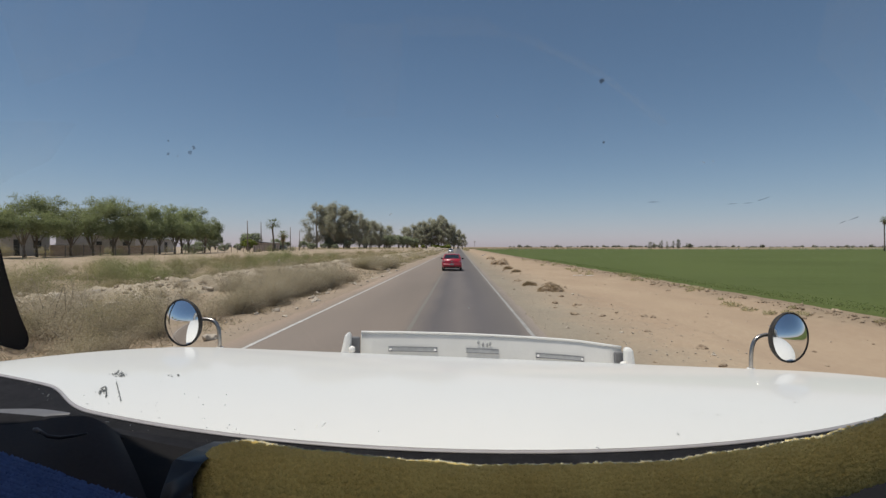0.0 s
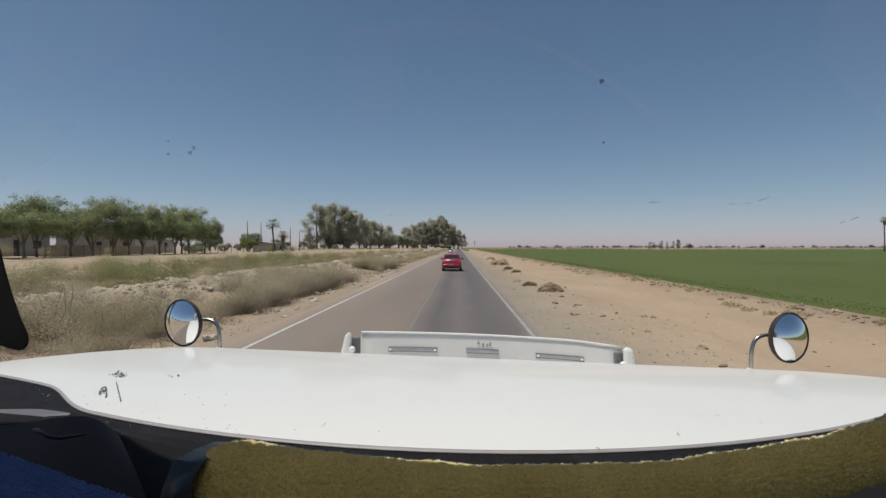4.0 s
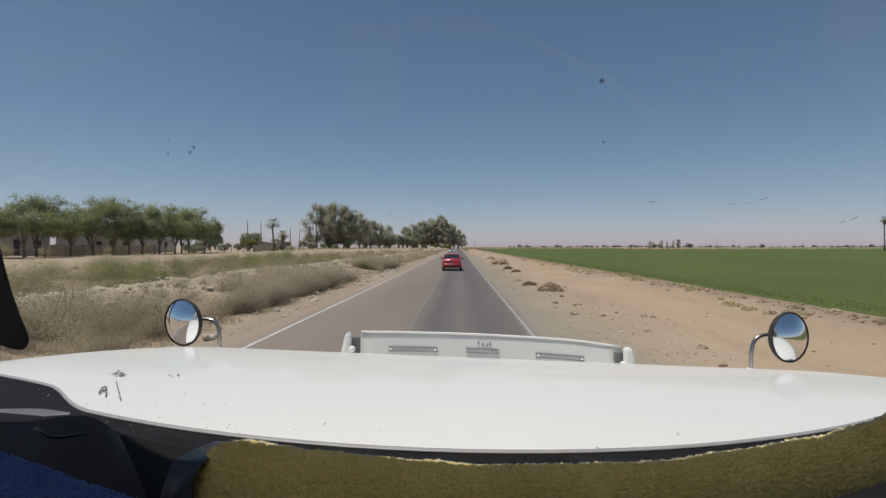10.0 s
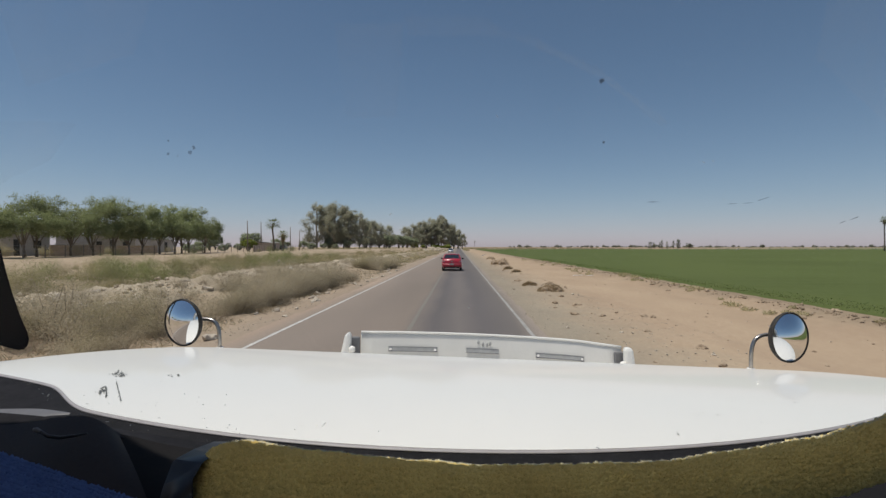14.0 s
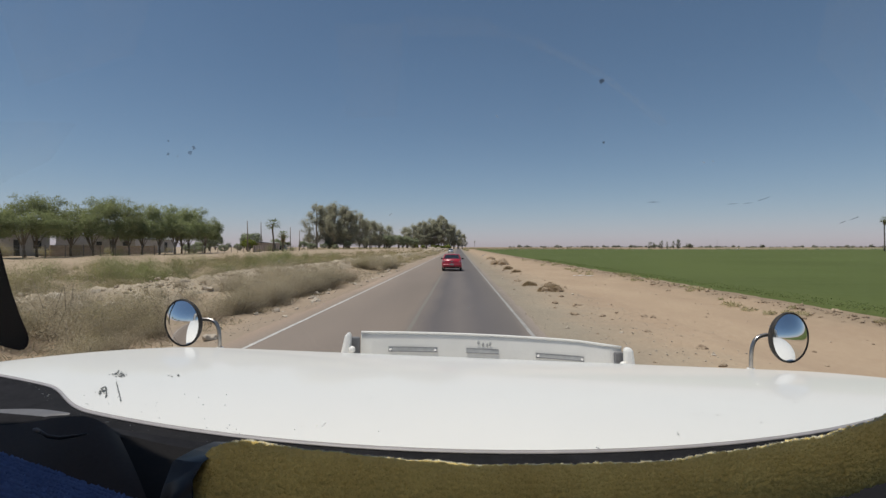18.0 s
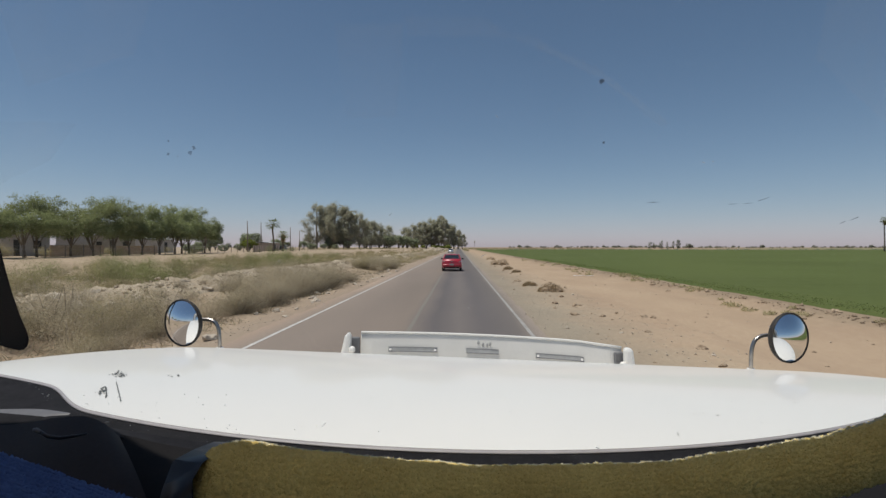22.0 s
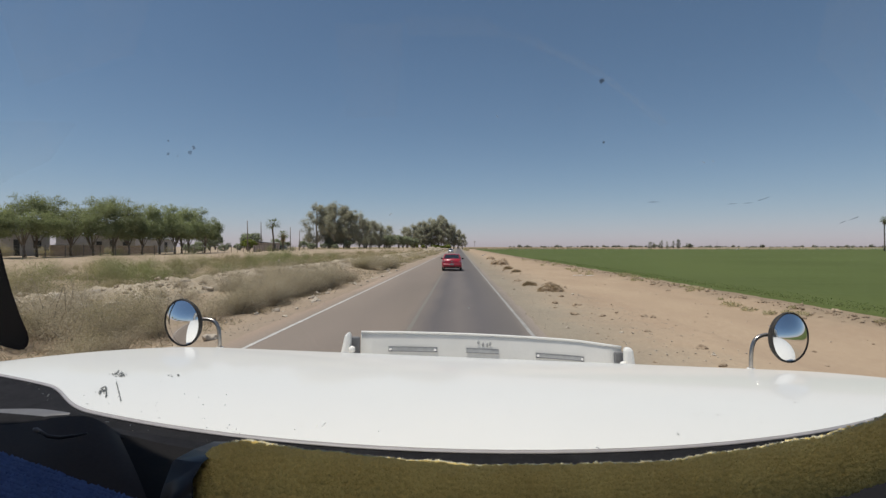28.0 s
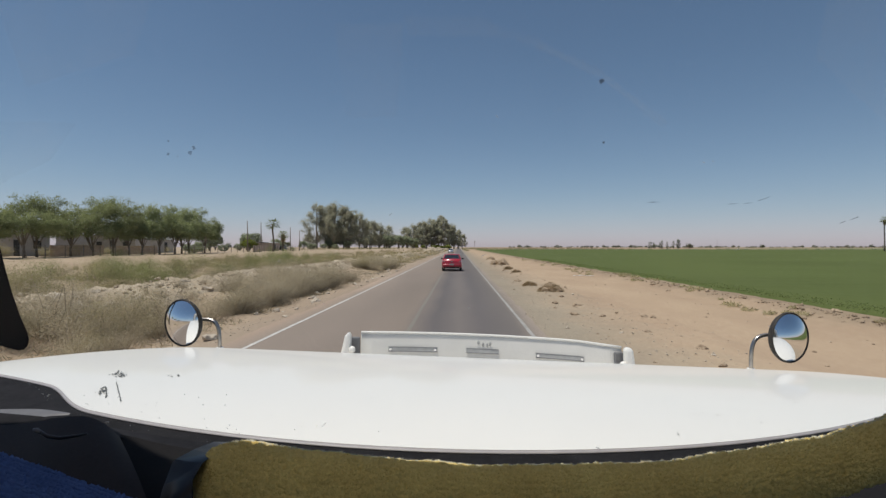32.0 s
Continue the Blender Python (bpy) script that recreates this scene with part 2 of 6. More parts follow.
def dirt_zones(m):
    """Greyer silt left of the road, warmer dirt on the track side."""
    n, l = m.node_tree.nodes, m.node_tree.links
    b = n["Principled BSDF"]
    src = b.inputs["Base Color"].links[0].from_socket
    geo, sep, tex, add, rng, mul = (n.new("ShaderNode" + k) for k in ("NewGeometry", "SeparateXYZ", "TexNoise", "Math", "MapRange", "Mix"))
    tex.inputs["Scale"].default_value = 0.3
    l.new(geo.outputs["Position"], sep.inputs[0])
    l.new(geo.outputs["Position"], tex.inputs["Vector"])
    add.operation = "MULTIPLY_ADD"
    add.inputs[1].default_value = 2.4
    l.new(tex.outputs["Fac"], add.inputs[0])
    l.new(sep.outputs["X"], add.inputs[2])
    rng.inputs["From Min"].default_value, rng.inputs["From Max"].default_value = -8.0, 16.0
    fine = n.new("ShaderNodeTexNoise")
    fine.inputs["Scale"].default_value, fine.inputs["Detail"].default_value = 2.5, 6.0
    l.new(geo.outputs["Position"], fine.inputs["Vector"])
    more = n.new("ShaderNodeMath")
    more.operation = "MULTIPLY_ADD"
    more.inputs[1].default_value = 1.6
    l.new(fine.outputs["Fac"], more.inputs[0])
    l.new(add.outputs[0], more.inputs[2])
    less = n.new("ShaderNodeMath")
    less.inputs[1].default_value = -2.0
    l.new(more.outputs[0], less.inputs[0])
    l.new(less.outputs[0], rng.inputs["Value"])
    mul.data_type, mul.blend_type = "RGBA", "MULTIPLY"
    mul.inputs["Factor"].default_value = 1.0
    tone = n.new("ShaderNodeValToRGB")
    e = tone.color_ramp.elements
    e[0].position, e[0].color = 0.0, (0.90, 0.95, 0.98, 1)
    e[1].position, e[1].color = 0.855, (0.76, 0.78, 0.76, 1)
    for p, c in ((0.067, (0.85, 0.90, 0.95)), (0.108, (0.76, 0.81, 0.88)), (0.44, (0.70, 0.80, 0.88)), (0.495, (0.82, 0.88, 0.92)), (0.56, (0.98, 0.99, 0.99)), (0.65, (0.97, 0.97, 0.96)), (0.745, (0.93, 0.93, 0.92)), (0.78, (0.78, 0.79, 0.79)), (0.815, (0.66, 0.68, 0.68))):
        k = e.new(p)
        k.color = (*c, 1)
    l.new(rng.outputs[0], tone.inputs["Fac"])
    l.new(src, mul.inputs["A"])
    l.new(tone.outputs["Color"], mul.inputs["B"])
    l.new(mul.outputs["Result"], b.inputs["Base Color"])


dirt_zones(M["dirt"])
M["gravel"] = material("grey_gravel", (0.36, 0.31, 0.255), 0.95, scale=1.2, fine=30, bump=0.02, second=(0.24, 0.205, 0.165), spec=0.15)
def thin_film(name, amount, colour=(0.62, 0.60, 0.57)):
    m = bpy.data.materials.new(name)
    m.use_nodes = True
    n, l = m.node_tree.nodes, m.node_tree.links
    n.remove(n["Principled BSDF"])
    clear, dust, mx = n.new("ShaderNodeBsdfTransparent"), n.new("ShaderNodeBsdfTranslucent"), n.new("ShaderNodeMixShader")
    dust.inputs["Color"].default_value = (*colour, 1)
    geo, tex, rng = n.new("ShaderNodeNewGeometry"), n.new("ShaderNodeTexNoise"), n.new("ShaderNodeMapRange")
    tex.inputs["Scale"].default_value, tex.inputs["Detail"].default_value = 14.0, 3.0
    l.new(geo.outputs["Position"], tex.inputs["Vector"])
    l.new(tex.outputs["Fac"], rng.inputs["Value"])
    rng.inputs["From Min"].default_value, rng.inputs["From Max"].default_value = 0.3, 0.75
    rng.inputs["To Min"].default_value, rng.inputs["To Max"].default_value = amount * 0.4, amount * 1.5
    l.new(rng.outputs[0], mx.inputs["Fac"])
    l.new(clear.outputs[0], mx.inputs[1])
    l.new(dust.outputs[0], mx.inputs[2])
    l.new(mx.outputs[0], n["Material Output"].inputs["Surface"])
    return m


M["glass_bug"] = thin_film("dried_insect_film", 0.5, (0.06, 0.06, 0.065))
M["speck"] = thin_film("dust_speck", 0.5)
# pale film that paints the dashboard's reflections onto the glass
M["reflection_patch"] = thin_film("pale_reflection_film", 0.05)
M["asphalt"] = asphalt()
M["windscreen"] = windscreen_glass()


# ---------------------------------------------------------------- mesh helpers
def raw_mesh(name, verts, quads, tris=None):
    """A mesh from arrays of vertices and faces."""
    me = bpy.data.meshes.new(name)
    verts = np.asarray(verts, dtype=np.float32)
    loops, starts, total = [], [], 0
    for block in (quads, tris):
        if block is None or len(block) == 0:
            continue
        block = np.asarray(block, dtype=np.int32)
        loops.append(block.ravel())
        starts.append(total + np.arange(len(block)) * block.shape[1])
        total += block.size
    loops, starts = np.concatenate(loops), np.concatenate(starts)
    me.vertices.add(len(verts))
    me.vertices.foreach_set("co", verts.ravel())
    me.loops.add(len(loops))
    me.loops.foreach_set("vertex_index", loops.astype(np.int32))
    me.polygons.add(len(starts))
    me.polygons.foreach_set("loop_start", starts.astype(np.int32))
    me.update(calc_edges=True)
    me.validate()
    return me


def smooth(me):
    me.polygons.foreach_set("use_smooth", [True] * len(me.polygons))
    return me


def finish(bm, name, mat, soft=False):
    me = bpy.data.meshes.new(name)
    bmesh.ops.recalc_face_normals(bm, faces=bm.faces)
    bm.to_mesh(me)
    bm.free()
    me.materials.append(mat)
    return smooth(me) if soft else me


def part(name, bm, mat, parent, label="", soft=False):
    """Links a bmesh or mesh as one mesh object under a thing or a part."""
    if isinstance(bm, bpy.types.Mesh):
        me = bm
        if not me.materials:
            me.materials.append(mat)
        if soft:
            smooth(me)
    else:
        me = finish(bm, name, mat, soft)
    ob = new(name, me)
    ob.parent = parent
    return tagged(ob, label)


def thing(name, label, category, group="", kind="", at=(0, 0, 0)):
    ob = tagged(new(name), label, category, group, kind)
    ob.empty_display_size = 0.2
    ob.location = at
    return ob


def single(name, bm, mat, label, category, group="", kind="", soft=False):
    me = bm if isinstance(bm, bpy.types.Mesh) else finish(bm, name, mat, soft)
    if not me.materials:
        me.materials.append(mat)
    return tagged(new(name, me), label, category, group, kind)


def box(bm, c, s, bevel=0.0, turn=None):
    made = bmesh.ops.create_cube(bm, size=1.0)["verts"]
    bmesh.ops.scale(bm, vec=s, verts=made)
    if bevel:
        edges = list({e for v in made for e in v.link_edges})
        made = list({v for f in bmesh.ops.bevel(bm, geom=edges, offset=bevel, segments=2, affect="EDGES", profile=0.5)["faces"] for v in f.verts} | {v for v in made if v.is_valid})
    if turn is not None:
        bmesh.ops.transform(bm, matrix=turn.to_4x4(), verts=made)
    bmesh.ops.translate(bm, vec=c, verts=made)
    return bm


def tube(bm, pts, radii, sides=8, caps=True):
    """A tapered tube along points."""
    pts = [Vector(p) for p in pts]
    rings, up = [], Vector((0.3, 0.9, 0.31)).normalized()
    for i, p in enumerate(pts):
        d = (pts[min(i + 1, len(pts) - 1)] - pts[max(i - 1, 0)]).normalized()
        a = d.cross(up)
        a = a.normalized() if a.length > 1e-4 else d.orthogonal().normalized()
        b = d.cross(a)
        r = radii[i] if hasattr(radii, "__len__") else radii
        rings.append([bm.verts.new(p + r * (math.cos(k * 2 * math.pi / sides) * a + math.sin(k * 2 * math.pi / sides) * b)) for k in range(sides)])
    for r0, r1 in zip(rings, rings[1:]):
        for k in range(sides):
            bm.faces.new((r0[k], r0[(k + 1) % sides], r1[(k + 1) % sides], r1[k]))
    if caps:
        bm.faces.new(rings[0][::-1])
        bm.faces.new(rings[-1])
    return bm


def surface(bm, fn, us, vs):
    """A sheet of quads through fn(u, v)."""
    g = [[bm.verts.new(fn(u, v)) for v in vs] for u in us]
    for i in range(len(us) - 1):
        for j in range(len(vs) - 1):
            bm.faces.new((g[i][j], g[i + 1][j], g[i + 1][j + 1], g[i][j + 1]))
    return bm


def thick_surface(bm, fn, us, vs, down):
    """A sheet with thickness, moved by the vector down for its underside."""
    top = [[bm.verts.new(fn(u, v)) for v in vs] for u in us]
    low = [[bm.verts.new(Vector(fn(u, v)) + Vector(down)) for v in vs] for u in us]
    nu, nv = len(us), len(vs)
    for i in range(nu - 1):
        for j in range(nv - 1):
            bm.faces.new((top[i][j], top[i + 1][j], top[i + 1][j + 1], top[i][j + 1]))
            bm.faces.new((low[i][j], low[i][j + 1], low[i + 1][j + 1], low[i + 1][j]))
    for i in range(nu - 1):
        bm.faces.new((top[i][0], low[i][0], low[i + 1][0], top[i + 1][0]))
        bm.faces.new((top[i][-1], top[i + 1][-1], low[i + 1][-1], low[i][-1]))
    for j in range(nv - 1):
        bm.faces.new((top[0][j], top[0][j + 1], low[0][j + 1], low[0][j]))
        bm.faces.new((top[-1][j], low[-1][j], low[-1][j + 1], top[-1][j + 1]))
    return bm


def unit(a):
    return a / np.maximum(np.linalg.norm(a, axis=1), 1e-6)[:, None]


def leaf_arrays(centres, size, rng, aspect=0.55, upright=0.0, outward=None):
    """Small bent leaves, one quad each, at the centres, facing outwards where that is given."""
    n = len(centres)
    d = rng.normal(size=(n, 3))
    d[:, 2] = d[:, 2] * (1 - upright) + upright * (1.2 + rng.random(n))
    d = unit(d)
    s = unit(np.cross(d, rng.normal(size=(n, 3))))
    if outward is not None:
        s = np.where((np.einsum("ij,ij->i", np.cross(d, s), outward) < 0)[:, None], s, -s)
    ln = (size * (0.6 + 0.8 * rng.random(n)))[:, None]
    p0, p2 = centres - d * ln / 2, centres + d * ln / 2
    p1, p3 = centres + s * ln * aspect / 2, centres - s * ln * aspect / 2
    v = np.stack([p0, p1, p2, p3], axis=1).reshape(-1, 3)
    q = np.arange(n * 4).reshape(n, 4)
    return v, q


def leaf_mesh(name, centres, size, rng, aspect=0.55, upright=0.0, outward=None, soft=0.85):
    """A mesh of leaves whose shading follows the clump they sit on."""
    outward = unit(outward)
    v, q = leaf_arrays(centres, size, rng, aspect, upright, outward)
    me = raw_mesh(name, v, q)
    flat = np.cross(v[1::4] - v[0::4], v[3::4] - v[0::4])
    nn = unit(outward * soft + unit(flat) * (1 - soft))
    me.normals_split_custom_set_from_vertices(np.repeat(nn, 4, axis=0))
    return me


# ---------------------------------------------------------------- ground
def bump_at(x, y, s, seed=0.0):
    return noise.noise((x * s + seed, y * s - seed, seed * 1.7))


PROFILE = [(-2500, 0.0), (-300, 0.3), (-90, 0.9), (-38, 1.0), (-35, 0.98), (-31, 0.25), (-26, -0.1), (-18, -0.15), (-14.0, 0.05), (-12.2, 0.55),
           (-11.0, 0.52), (-9.8, 0.14), (-8.5, -0.12), (-6.6, -0.08), (-5.4, -0.03), (-4.6, -0.03), (3.0, -0.03), (4.0, 0.0), (5.0, 0.03), (6.2, -0.04), (9.5, -0.06),
           (10.3, 0.0), (11.0, 0.14), (11.7, 0.05), (12.8, -0.02), (30, -0.03), (2500, -0.03)]
PX, PZ = [p[0] for p in PROFILE], [p[1] for p in PROFILE]


def ground_z(x, y):
    z = float(np.interp(x, PX, PZ))
    if x < -5.2:
        k = min(1.0, (-5.2 - x) / 1.5)
        z += k * (0.16 * bump_at(x, y, 0.22, 3) + 0.10 * bump_at(x, y, 0.8, 5) + (0.05 * bump_at(x, y, 2.6, 7) if x > -30 else 0))
    elif x > 3.4:
        k = min(1.0, (x - 3.4) / 0.8) * (1.0 if x < 12.5 else 0.4)
        z += k * (0.04 * bump_at(x, y, 0.35, 9) + 0.025 * bump_at(x, y, 1.6, 11))
        if 3.6 < x < 6.0 or 10.1 < x < 12.2:
            z += 0.09 * max(0, bump_at(x, y, 1.1, 13)) + 0.06 * max(0, bump_at(x, y, 3.0, 15))
    return z


def spaced(knots):
    out = []
    for (a, b, step) in knots:
        out += list(np.arange(a, b - 1e-6, step))
    return out + [knots[-1][1]]


def build_ground():
    xs = spaced([(-2500, -300, 550), (-300, -60, 30), (-60, -32, 2.0), (-32, -15, 0.5), (-15, -5, 0.25), (-5, 3, 1.0), (3, 6.5, 0.16), (6.5, 11, 0.5), (11, 12.5, 0.5), (12.5, 15.1, 0.16), (15.1, 16, 0.3), (16, 40, 4), (40, 400, 60), (400, 2500, 525)])
    ys = spaced([(-600, -60, 30), (-60, 4, 2.0), (4, 34, 0.25), (34, 70, 0.6), (70, 140, 2.0), (140, 400, 10), (400, 4000, 400)])
    v = [(x, y, ground_z(x, y)) for x in xs for y in ys]
    n = len(ys)
    q = [(i * n + j, (i + 1) * n + j, (i + 1) * n + j + 1, i * n + j + 1) for i in range(len(xs) - 1) for j in range(n - 1)]
    me = smooth(raw_mesh("ground", v, q))
    me.materials.append(M["dirt"])
    return tagged(new("ground", me), "dry pale brown desert dirt along the road", "ground", kind="structure")


ground = build_ground()

bm = bmesh.new()
thick_surface(bm, lambda u, v: (u + (0.12 * bump_at(u * 0.02, v, 0.5, 21) + 0.07 * bump_at(u * 0.02, v, 2.2, 23)) * (1 if u in (-5.02, 2.12) else 0), v, 0.0), [-5.02, -4.5, -1.3, 1.7, 2.12], spaced([(-600, 0, 20), (0, 60, 0.2), (60, 200, 5), (200, 3200, 250)]), (0, 0, -0.06))
road = single("road", bm, M["asphalt"], "worn two-lane asphalt road with a darker lane", "road", kind="structure")


def stripe(x, w, y0, y1, mat, label, name="road_line"):
    b = bmesh.new()
    ys = spaced([(y0, min(y1, 80), 1.0)]) if y1 <= 80 else spaced([(y0, 80, 1.0), (80, y1, 100)])
    thick_surface(b, lambda u, v: (x + u + 0.012 * bump_at(u * 9, v, 1.3, 31), v, 0.004), [-w / 2, w / 2], ys, (0, 0, -0.003))
    o = single(name, b, mat, label, "road marking", kind="structure")
    return o


stripe(-4.40, 0.09, -300, 2000, M["line"], "worn white edge line painted on asphalt")
stripe(1.74, 0.09, -300, 2000, M["dim_line"], "faded white edge line painted on asphalt")
stripe(-1.25, 0.11, -300, 2000, M["yellow"], "almost worn-off yellow centre line on asphalt")
for k in range(9):
    y0 = 92 + k * 11
    for x0 in (-0.9, 0.75):
        b = bmesh.new()
        box(b, (x0 + 0.35, y0, 0.008), (0.75, 0.22, 0.008))
        single("rumble_bar", b, M["line"], "short worn white rumble bar across the lane", "road marking", group="rumble bars", kind="structure")

# the crop field: a slightly raised sheet with an uneven edge
bm = bmesh.new()
fy = spaced([(-50, 0, 10), (0, 90, 0.4), (90, 390, 30)])
surface(bm, lambda u, v: (u + (0.55 * bump_at(0, v, 0.35, 41) + 0.3 * bump_at(0, v, 1.3, 43) if u < 13.4 else 0), v, float(np.interp(u, (12.4, 12.7, 13.2, 13.8), (-0.03, 0.03, 0.10, 0.15))) + (0.05 * bump_at(u, v, 1.1, 45) if u < 60 else 0)),
        [12.4, 12.65, 13.1, 13.7, 14.6, 16, 18, 22, 27, 32, 40, 55, 90, 200, 500, 1200], fy)
single("crop_field", bm, M["field_soil"], "flat field of dense green young crop", "field", kind="structure", soft=True)
rng = np.random.default_rng(5)
n = 9000
px_ = 12.3 + 1.6 * rng.random(n) ** 1.7
py_ = 8 + 72 * rng.random(n) ** 1.3
keep = np.array([0.45 * bump_at(0, b, 0.35, 41) + 0.25 * bump_at(0, b, 1.3, 43) + 12.4 < a for a, b in zip(px_, py_)])
c = np.stack([px_, py_, 0.12 + 0.07 * rng.random(n)], axis=1)[keep]
v, q = leaf_arrays(c, 0.065, rng, 0.3, 0.3)
single("crop_plants", raw_mesh("crop_plants", v, q), M["crop_edge"], "green young crop plants along the field edge", "crop", kind="stuff")


# ---------------------------------------------------------------- the white truck
truck = thing("truck", "white bonneted truck with hood mirrors, parked in the lane", "truck")
CX = 0.16                                            # the truck's middle


def hood_z(x, y):
    s, t = x - CX, y - 0.6
    return 1.83 - 0.0586 * t - 0.0625 * t * t - 0.033 * s - (1.2 if s > 0 else 0.72) * max(0, abs(s) - 1.1) ** 2


def step01(a, b, x):
    t = min(1, max(0, (x - a) / (b - a)))
    return t * t * (3 - 2 * t)


def cowl_y(x):
    """The hood's rear edge, along the foot of the windscreen."""
    return 0.5920 + 0.4376 * (x + 0.0648) ** 2 + 0.0576 * step01(-0.522, -0.713, x) - 0.0755 * step01(-0.687, -1.102, x) - 0.25 * step01(0.8, 1.3, x)


def hood_front(x):
    return 2.62 - 0.30 * max(0, abs(x - CX) - 0.75) ** 2 / 0.25


def roof_shade_edge(x):
    """The roof's unseen front edge at the windscreen's head, waved to shape the plush's shade."""
    return min(0.433 + 0.25 * max(0, x + 0.225) ** 2 + 0.04 * step01(0.17, 0.36, x) - 0.045 * (step01(-0.19, -0.40, x) - step01(-0.40, -0.46, x)) + 0.085 * step01(-0.48, -0.68, x), 0.75)


xs = [CX + s for s in spaced([(-1.27, -1.05, 0.02), (-1.05, -0.5, 0.0125), (-0.5, 1.05, 0.05), (1.05, 1.27, 0.02)])]
def hood_pt(x, k):
    y = cowl_y(x) + (hood_front(x) - cowl_y(x)) * k
    return Vector((x, y, hood_z(x, y)))


bm = bmesh.new()
surface(bm, hood_pt, xs, [i / 28 for i in range(29)])
surface(bm, lambda x, k: hood_pt(x, k) - Vector((0, 0, 0.0025)), xs, [i / 28 for i in range(29)])
for k0 in (0, 1):
    surface(bm, lambda x, d: hood_pt(x, k0) - Vector((0, 0, 0.0025 * d)), xs, [0, 1])
hood = part("hood", bm, M["white_paint"], truck, "glossy white painted hood with insect marks", soft=True)

# bright trim along the hood's rear edge, and the rubber below it
bm = bmesh.new()
thick_surface(bm, lambda x, k: (x, cowl_y(x) + 0.001 - 0.006 * k, hood_z(x, cowl_y(x)) - 0.0002 - 0.0018 * k), xs, [0, 0.5, 1], (0, 0, -0.0015))
part("hood_trim", bm, M["trim_grey"], truck, "thin pale metal edge strip", soft=True)
bm = bmesh.new()
surface(bm, lambda x, k: (x, cowl_y(x) - 0.003 - (0.050 + 0.09 * step01(-0.35, -0.55, x)) * k, hood_z(x, cowl_y(x)) - 0.0034 - 0.012 * k + 0.0006 * noise.noise((x * 60, k * 8, 3))), xs, [0, 0.08, 0.2, 0.35, 0.5, 0.75, 1])
part("windscreen_gasket", bm, M["gasket"], truck, "black rubber gasket", soft=True)

# sides of the nose, front, and wings
for s in (-1, 1):
    bm = bmesh.new()
    surface(bm, lambda y, k: (CX + s * (1.268 + 0.02 * math.sin(k * 3.1)), y, hood_z(CX + s * 1.27, y) - 0.011 - 0.62 * k), [0.45 + 0.12 * i for i in range(17)], [0, 0.2, 0.4, 0.6, 0.8, 1])
    part("fender", bm, M["white_paint"], truck, soft=True)
bm = bmesh.new()
surface(bm, lambda x, k: (x, hood_front(x) + 0.012 * math.sin(k * 3.1), hood_z(x, hood_front(x)) - 0.011 - 0.75 * k), xs[::2], [0, 0.25, 0.5, 0.75, 1])
part("grille", bm, M["steel"], truck, soft=True)
bm = bmesh.new()
box(bm, (CX, 2.72, 0.62), (2.36, 0.16, 0.30), 0.03)
part("bumper", bm, M["chrome"], truck)


def wheel(parent, x, y, r=0.5, w=0.26, tyre="tyre"):
    b = bmesh.new()
    prof = [(r * 0.56, -w / 2), (r * 0.9, -w / 2), (r, -w / 2 + 0.04), (r, w / 2 - 0.04), (r * 0.9, w / 2), (r * 0.56, w / 2)]
    sides = 28
    rings = [[b.verts.new((x + d, y + q * math.cos(k * 2 * math.pi / sides), r + q * math.sin(k * 2 * math.pi / sides))) for k in range(sides)] for q, d in prof]
    for r0, r1 in zip(rings, rings[1:] + rings[:1]):
        for k in range(sides):
            b.faces.new((r0[k], r0[(k + 1) % sides], r1[(k + 1) % sides], r1[k]))
    wh = part("wheel", b, M[tyre], parent, soft=True)
    b = bmesh.new()
    tube(b, [(x - w * 0.42, y, r), (x + w * 0.42, y, r)], r * 0.57, 20)
    part("rim", b, M["steel"], wh)
    return wh


for x, y in ((CX - 1.0, 1.75), (CX + 1.0, 1.75), (CX - 1.0, -2.0), (CX + 1.0, -2.0)):
    wheel(truck, x, y)

# cab: doors with window openings, roof, back wall, floor
for s in (-1, 1):
    xw = CX + s * 1.10
    for nm, c, d in (("door_panel", (xw, -0.29, 1.35), (0.05, 2.06, 0.92)), ("rear_post", (xw, -1.20, 2.25), (0.05, 0.22, 0.88)), ("roof_rail", (xw, -0.44, 2.70), (0.05, 1.72, 0.08))):
        bm = bmesh.new()
        box(bm, c, d, 0.015)
        part(nm, bm, M["white_paint"], truck)
    # unseen panel added inside the door to cut light bounced onto the plush
    bm = bmesh.new()
    box(bm, (xw - s * 0.045, -0.30, 1.36), (0.03, 1.9, 0.88), 0.01)
    part("door_lining", bm, M["door_lining"], truck, "unseen grey inner door panel, added to dim the cab")
    bm = bmesh.new()
    tube(bm, [(xw, 0.80, 1.78), (xw, 0.62, 2.25), (xw - s * 0.02, roof_shade_edge(xw) - 0.03, 2.70)], [0.04, 0.035, 0.035], 8)
    part("windscreen_post", bm, M["white_paint"], truck)
# roof out of view, its front edge bent to set where sun reaches the dashboard
bm = bmesh.new()
thick_surface(bm, lambda x, k: (x, -1.32 + (roof_shade_edge(x) + 1.32) * k, 2.74 + 0.05 * (1 - ((x - CX) / 1.1) ** 2)), [CX - 1.12 + 0.08 * i for i in range(29)], [0, 0.3, 0.6, 0.85, 1], (0, 0, -0.05))
part("roof", bm, M["white_paint"], truck, soft=True)
# unseen back wall, with an opening added to let light onto the plush
bm = bmesh.new()
